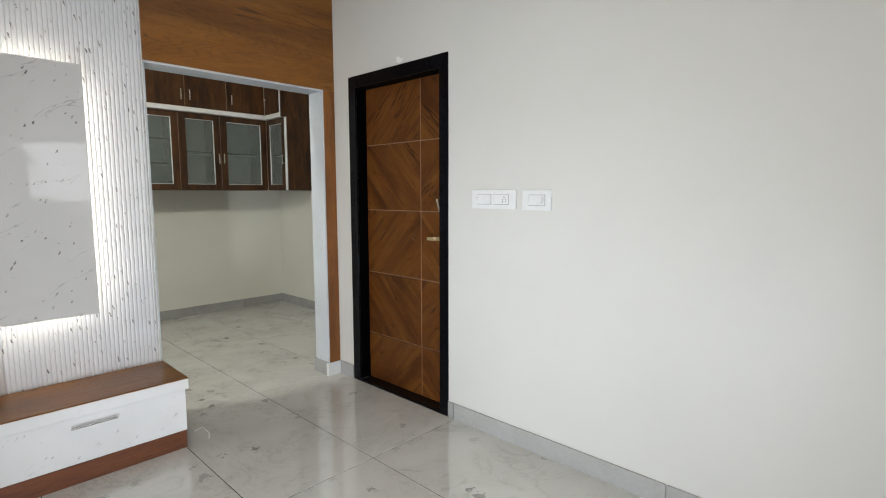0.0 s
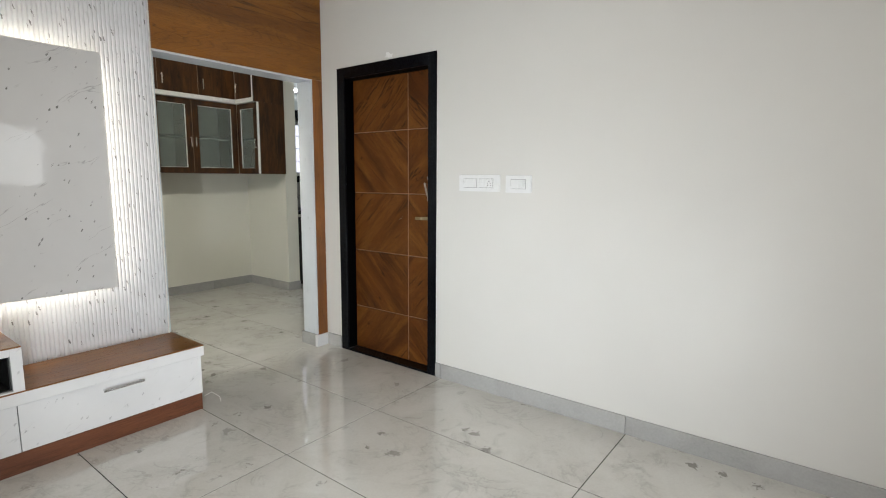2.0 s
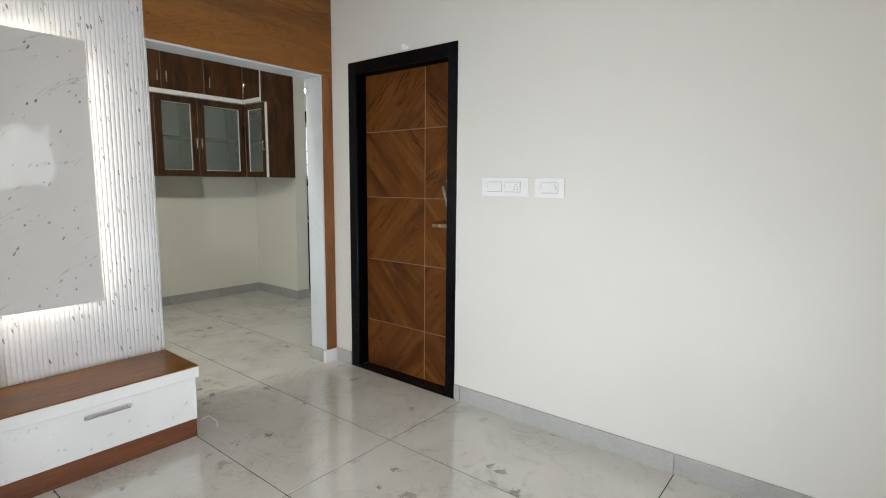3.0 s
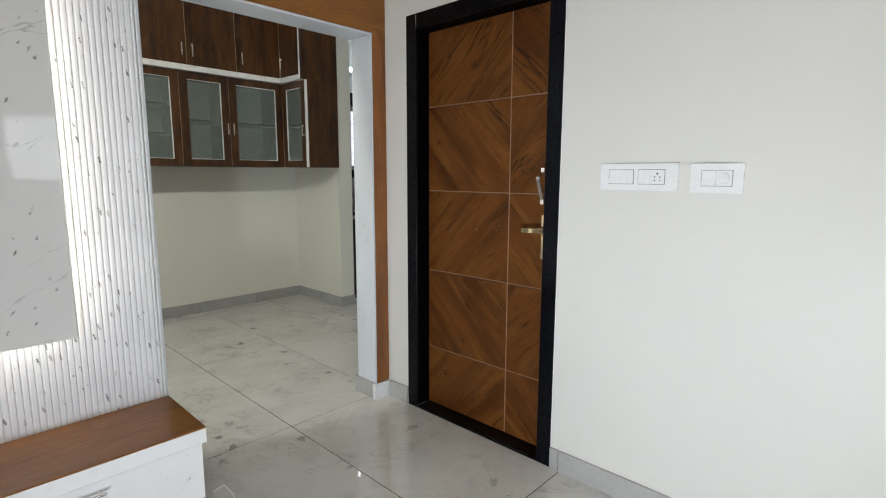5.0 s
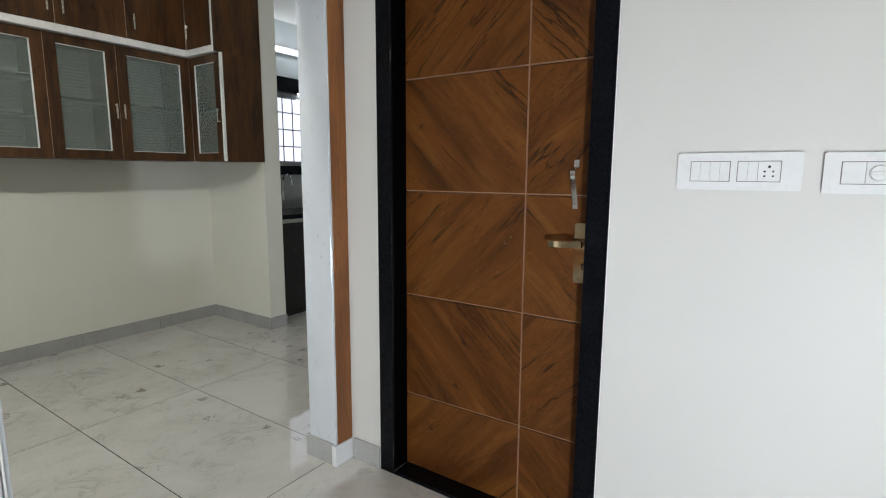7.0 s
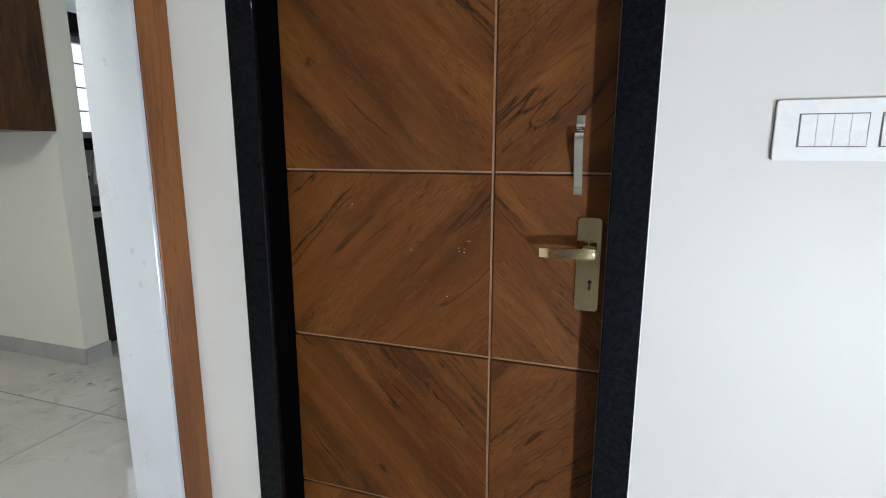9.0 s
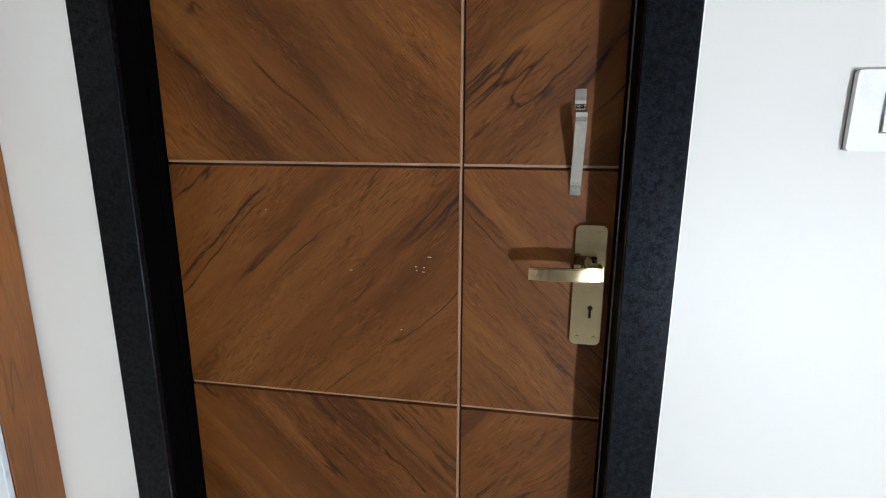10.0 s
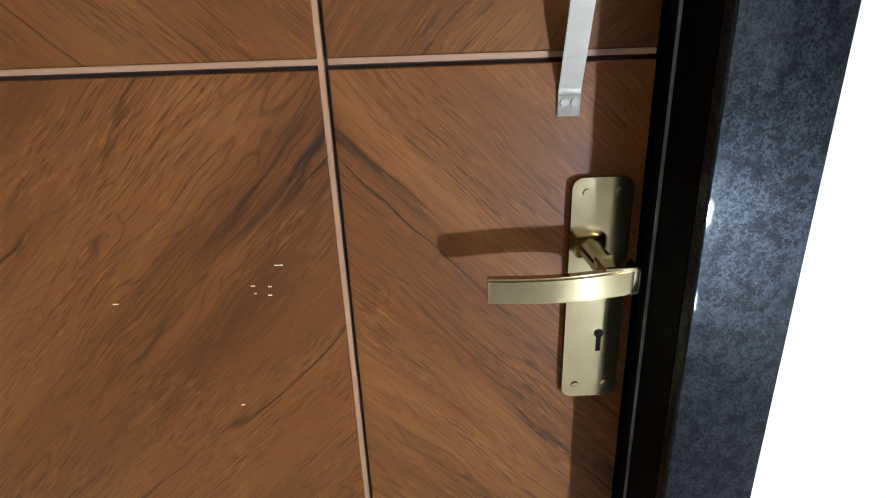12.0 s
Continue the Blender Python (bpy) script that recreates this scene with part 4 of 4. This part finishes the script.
solid("backdrop", box(KW - 2.2, 2.0, 0.4, KW - 2.15, 7.0, 3.6), OUTSIDE, "bright hazy daylight outside the kitchen window", "backdrop", "", "structure")
tap = thing("kitchen_tap", (-5.66, 3.97, 1.0), "chrome gooseneck kitchen tap on the backsplash", "tap")
pts = [(-5.785, 3.97, 1.06), (-5.70, 3.97, 1.06), (-5.69, 3.97, 1.20)] + [(-5.69 + 0.07 * (1 - math.cos(a)), 3.97, 1.20 + 0.07 * math.sin(a)) for a in [math.pi * i / 10 for i in range(1, 10)]] + [(-5.55, 3.97, 1.17)]
part("spout", join(*[cyl(a, b, 0.011, 12) for a, b in zip(pts, pts[1:])]), CHROME, tap, "", True)
part("valve_body", join(cyl((-5.70, 3.97, 1.02), (-5.70, 3.97, 1.11), 0.022, 18), cyl((-5.70, 3.92, 1.09), (-5.70, 3.90, 1.09), 0.018, 14)), CHROME, tap, "", True)


def tube_light(x, s, y0, y1, z, label):
    """A batten with its tube on a wall at x, facing s."""
    tl = thing("tube_light", (x, (y0 + y1) / 2, z), label, "wall light", "tube lights")
    part("batten", box(min(x + s * 0.001, x + s * 0.03), y0, z - 0.035, max(x + s * 0.001, x + s * 0.03), y1, z + 0.035, 0.003), PLASTIC, tl)
    part("tube", cyl((x + s * 0.05, y0 + 0.03, z), (x + s * 0.05, y1 - 0.03, z), 0.014, 14), TUBE, tl, "glowing white tube", True)
    for y in (y0 + 0.02, y1 - 0.02):
        part("end_cap", box(min(x + s * 0.0305, x + s * 0.068), y - 0.012, z - 0.017, max(x + s * 0.0305, x + s * 0.068), y + 0.012, z + 0.017, 0.002), PLASTIC, tl)


tube_light(KW, 1, 3.72, 4.96, 2.495, "lit white tube light on the kitchen wall")
tube_light(-3.212, -1, 0.25, 1.45, 2.60, "lit white tube light over the dining opening")

# ---- windows behind the walker and unseen ceiling panels added as fill ----


def side_window(name, axis, u0, u1, z0, z1, f):
    w = thing(name, ((f, (u0 + u1) / 2, z0) if axis == "x" else ((u0 + u1) / 2, f, z0)), "white framed living room window with clear panes, out of view", "window", "", "structure")
    part("window_frame", ring(axis, (u0, z0, u1, z1), (u0 + 0.06, z0 + 0.06, u1 - 0.06, z1 - 0.06), f - 0.03, f + 0.03), TRIM, w)
    m = (u0 + u1) / 2
    if axis == "x":
        part("mullion", box(f - 0.03, m - 0.03, z0 + 0.06, f + 0.03, m + 0.03, z1 - 0.06), TRIM, w)
        p = part("pane", box(f - 0.003, u0 + 0.06, z0 + 0.06, f + 0.003, u1 - 0.06, z1 - 0.06), PANE, w)
    else:
        part("mullion", box(m - 0.03, f - 0.03, z0 + 0.06, m + 0.03, f + 0.03, z1 - 0.06), TRIM, w)
        p = part("pane", box(u0 + 0.06, f - 0.003, z0 + 0.06, u1 - 0.06, f + 0.003, z1 - 0.06), PANE, w)
    p.visible_shadow = False


side_window("window_2", "x", -0.75, 0.8, 0.9, 2.05, E1 + 0.1)
side_window("window_4", "x", 1.17, 1.93, 1.22, 2.05, E1 + 0.1)
# south window is assumed, added to go with the south fill
side_window("added_window_3", "y", -0.45, 1.25, 0.9, 2.2, S1 - 0.1)


def ceiling_fill(x, y, z, s):
    c = thing("ceiling_fill", (x, y, z), "unseen square ceiling panel, added as fill light", "ceiling light", "ceiling lights")
    part("frame", join(box(x - s, y - s, z - 0.02, x + s, y - s + 0.02, z), box(x - s, y + s - 0.02, z - 0.02, x + s, y + s, z), box(x - s, y - s + 0.02, z - 0.02, x - s + 0.02, y + s - 0.02, z), box(x + s - 0.02, y - s + 0.02, z - 0.02, x + s, y + s - 0.02, z)), TRIM, c)
    part("diffuser", box(x - s + 0.02, y - s + 0.02, z - 0.012, x + s - 0.02, y + s - 0.02, z - 0.002), PANELGLOW, c, "glowing diffuser of an added lamp")


ceiling_fill(-0.9, 0.3, H, 0.29)
ceiling_fill(1.1, -1.2, H, 0.29)

# fixed lamp and bracket added out of view, for the walker's carried light
fl = thing("stand_in_lamp", (-0.43, -0.54, 0), "added lamp on a bracket, out of view, for the walker's carried light", "flood light")
away = (Vector(STAND_IN_AT) - Vector(STAND_IN)).normalized()
turn = look(Vector(STAND_IN) - away * 0.012, STAND_IN_AT)


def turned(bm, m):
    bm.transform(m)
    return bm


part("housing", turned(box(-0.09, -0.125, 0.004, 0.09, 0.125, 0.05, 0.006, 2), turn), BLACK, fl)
part("diffuser", turned(box(-0.045, -0.085, -0.0005, 0.045, 0.085, 0.0035), turn), STAND_IN_GLOW, fl, "glowing diffuser of an added lamp")
base = Vector(STAND_IN) - away * 0.045
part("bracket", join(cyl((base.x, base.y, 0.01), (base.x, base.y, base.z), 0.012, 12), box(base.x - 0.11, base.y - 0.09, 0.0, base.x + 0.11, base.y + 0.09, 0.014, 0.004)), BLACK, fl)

# ---- floor tiles ----
TX, TY = 1.2265, 0.612
tile_mesh = mesh("floor_tile", box(-TX / 2 + 0.0023, -TY / 2 + 0.0023, -0.012, TX / 2 - 0.0023, TY / 2 - 0.0023, 0.0, 0.0006), TILE)
for i in range(-5, 3):
    for j in range(-7, 8):
        cx, cy = -0.660 + TX * (i + 0.5), 0.973 + TY * (j + 0.5)
        if cx < -3.3 and cy < -1.6 or cx > -3.0 and cy > 2.6 or cx < -6.4 or cy < -3.0:
            continue
        ob = new("floor_tile", tile_mesh)
        ob.parent = floor
        ob.location = (cx, cy, 0)
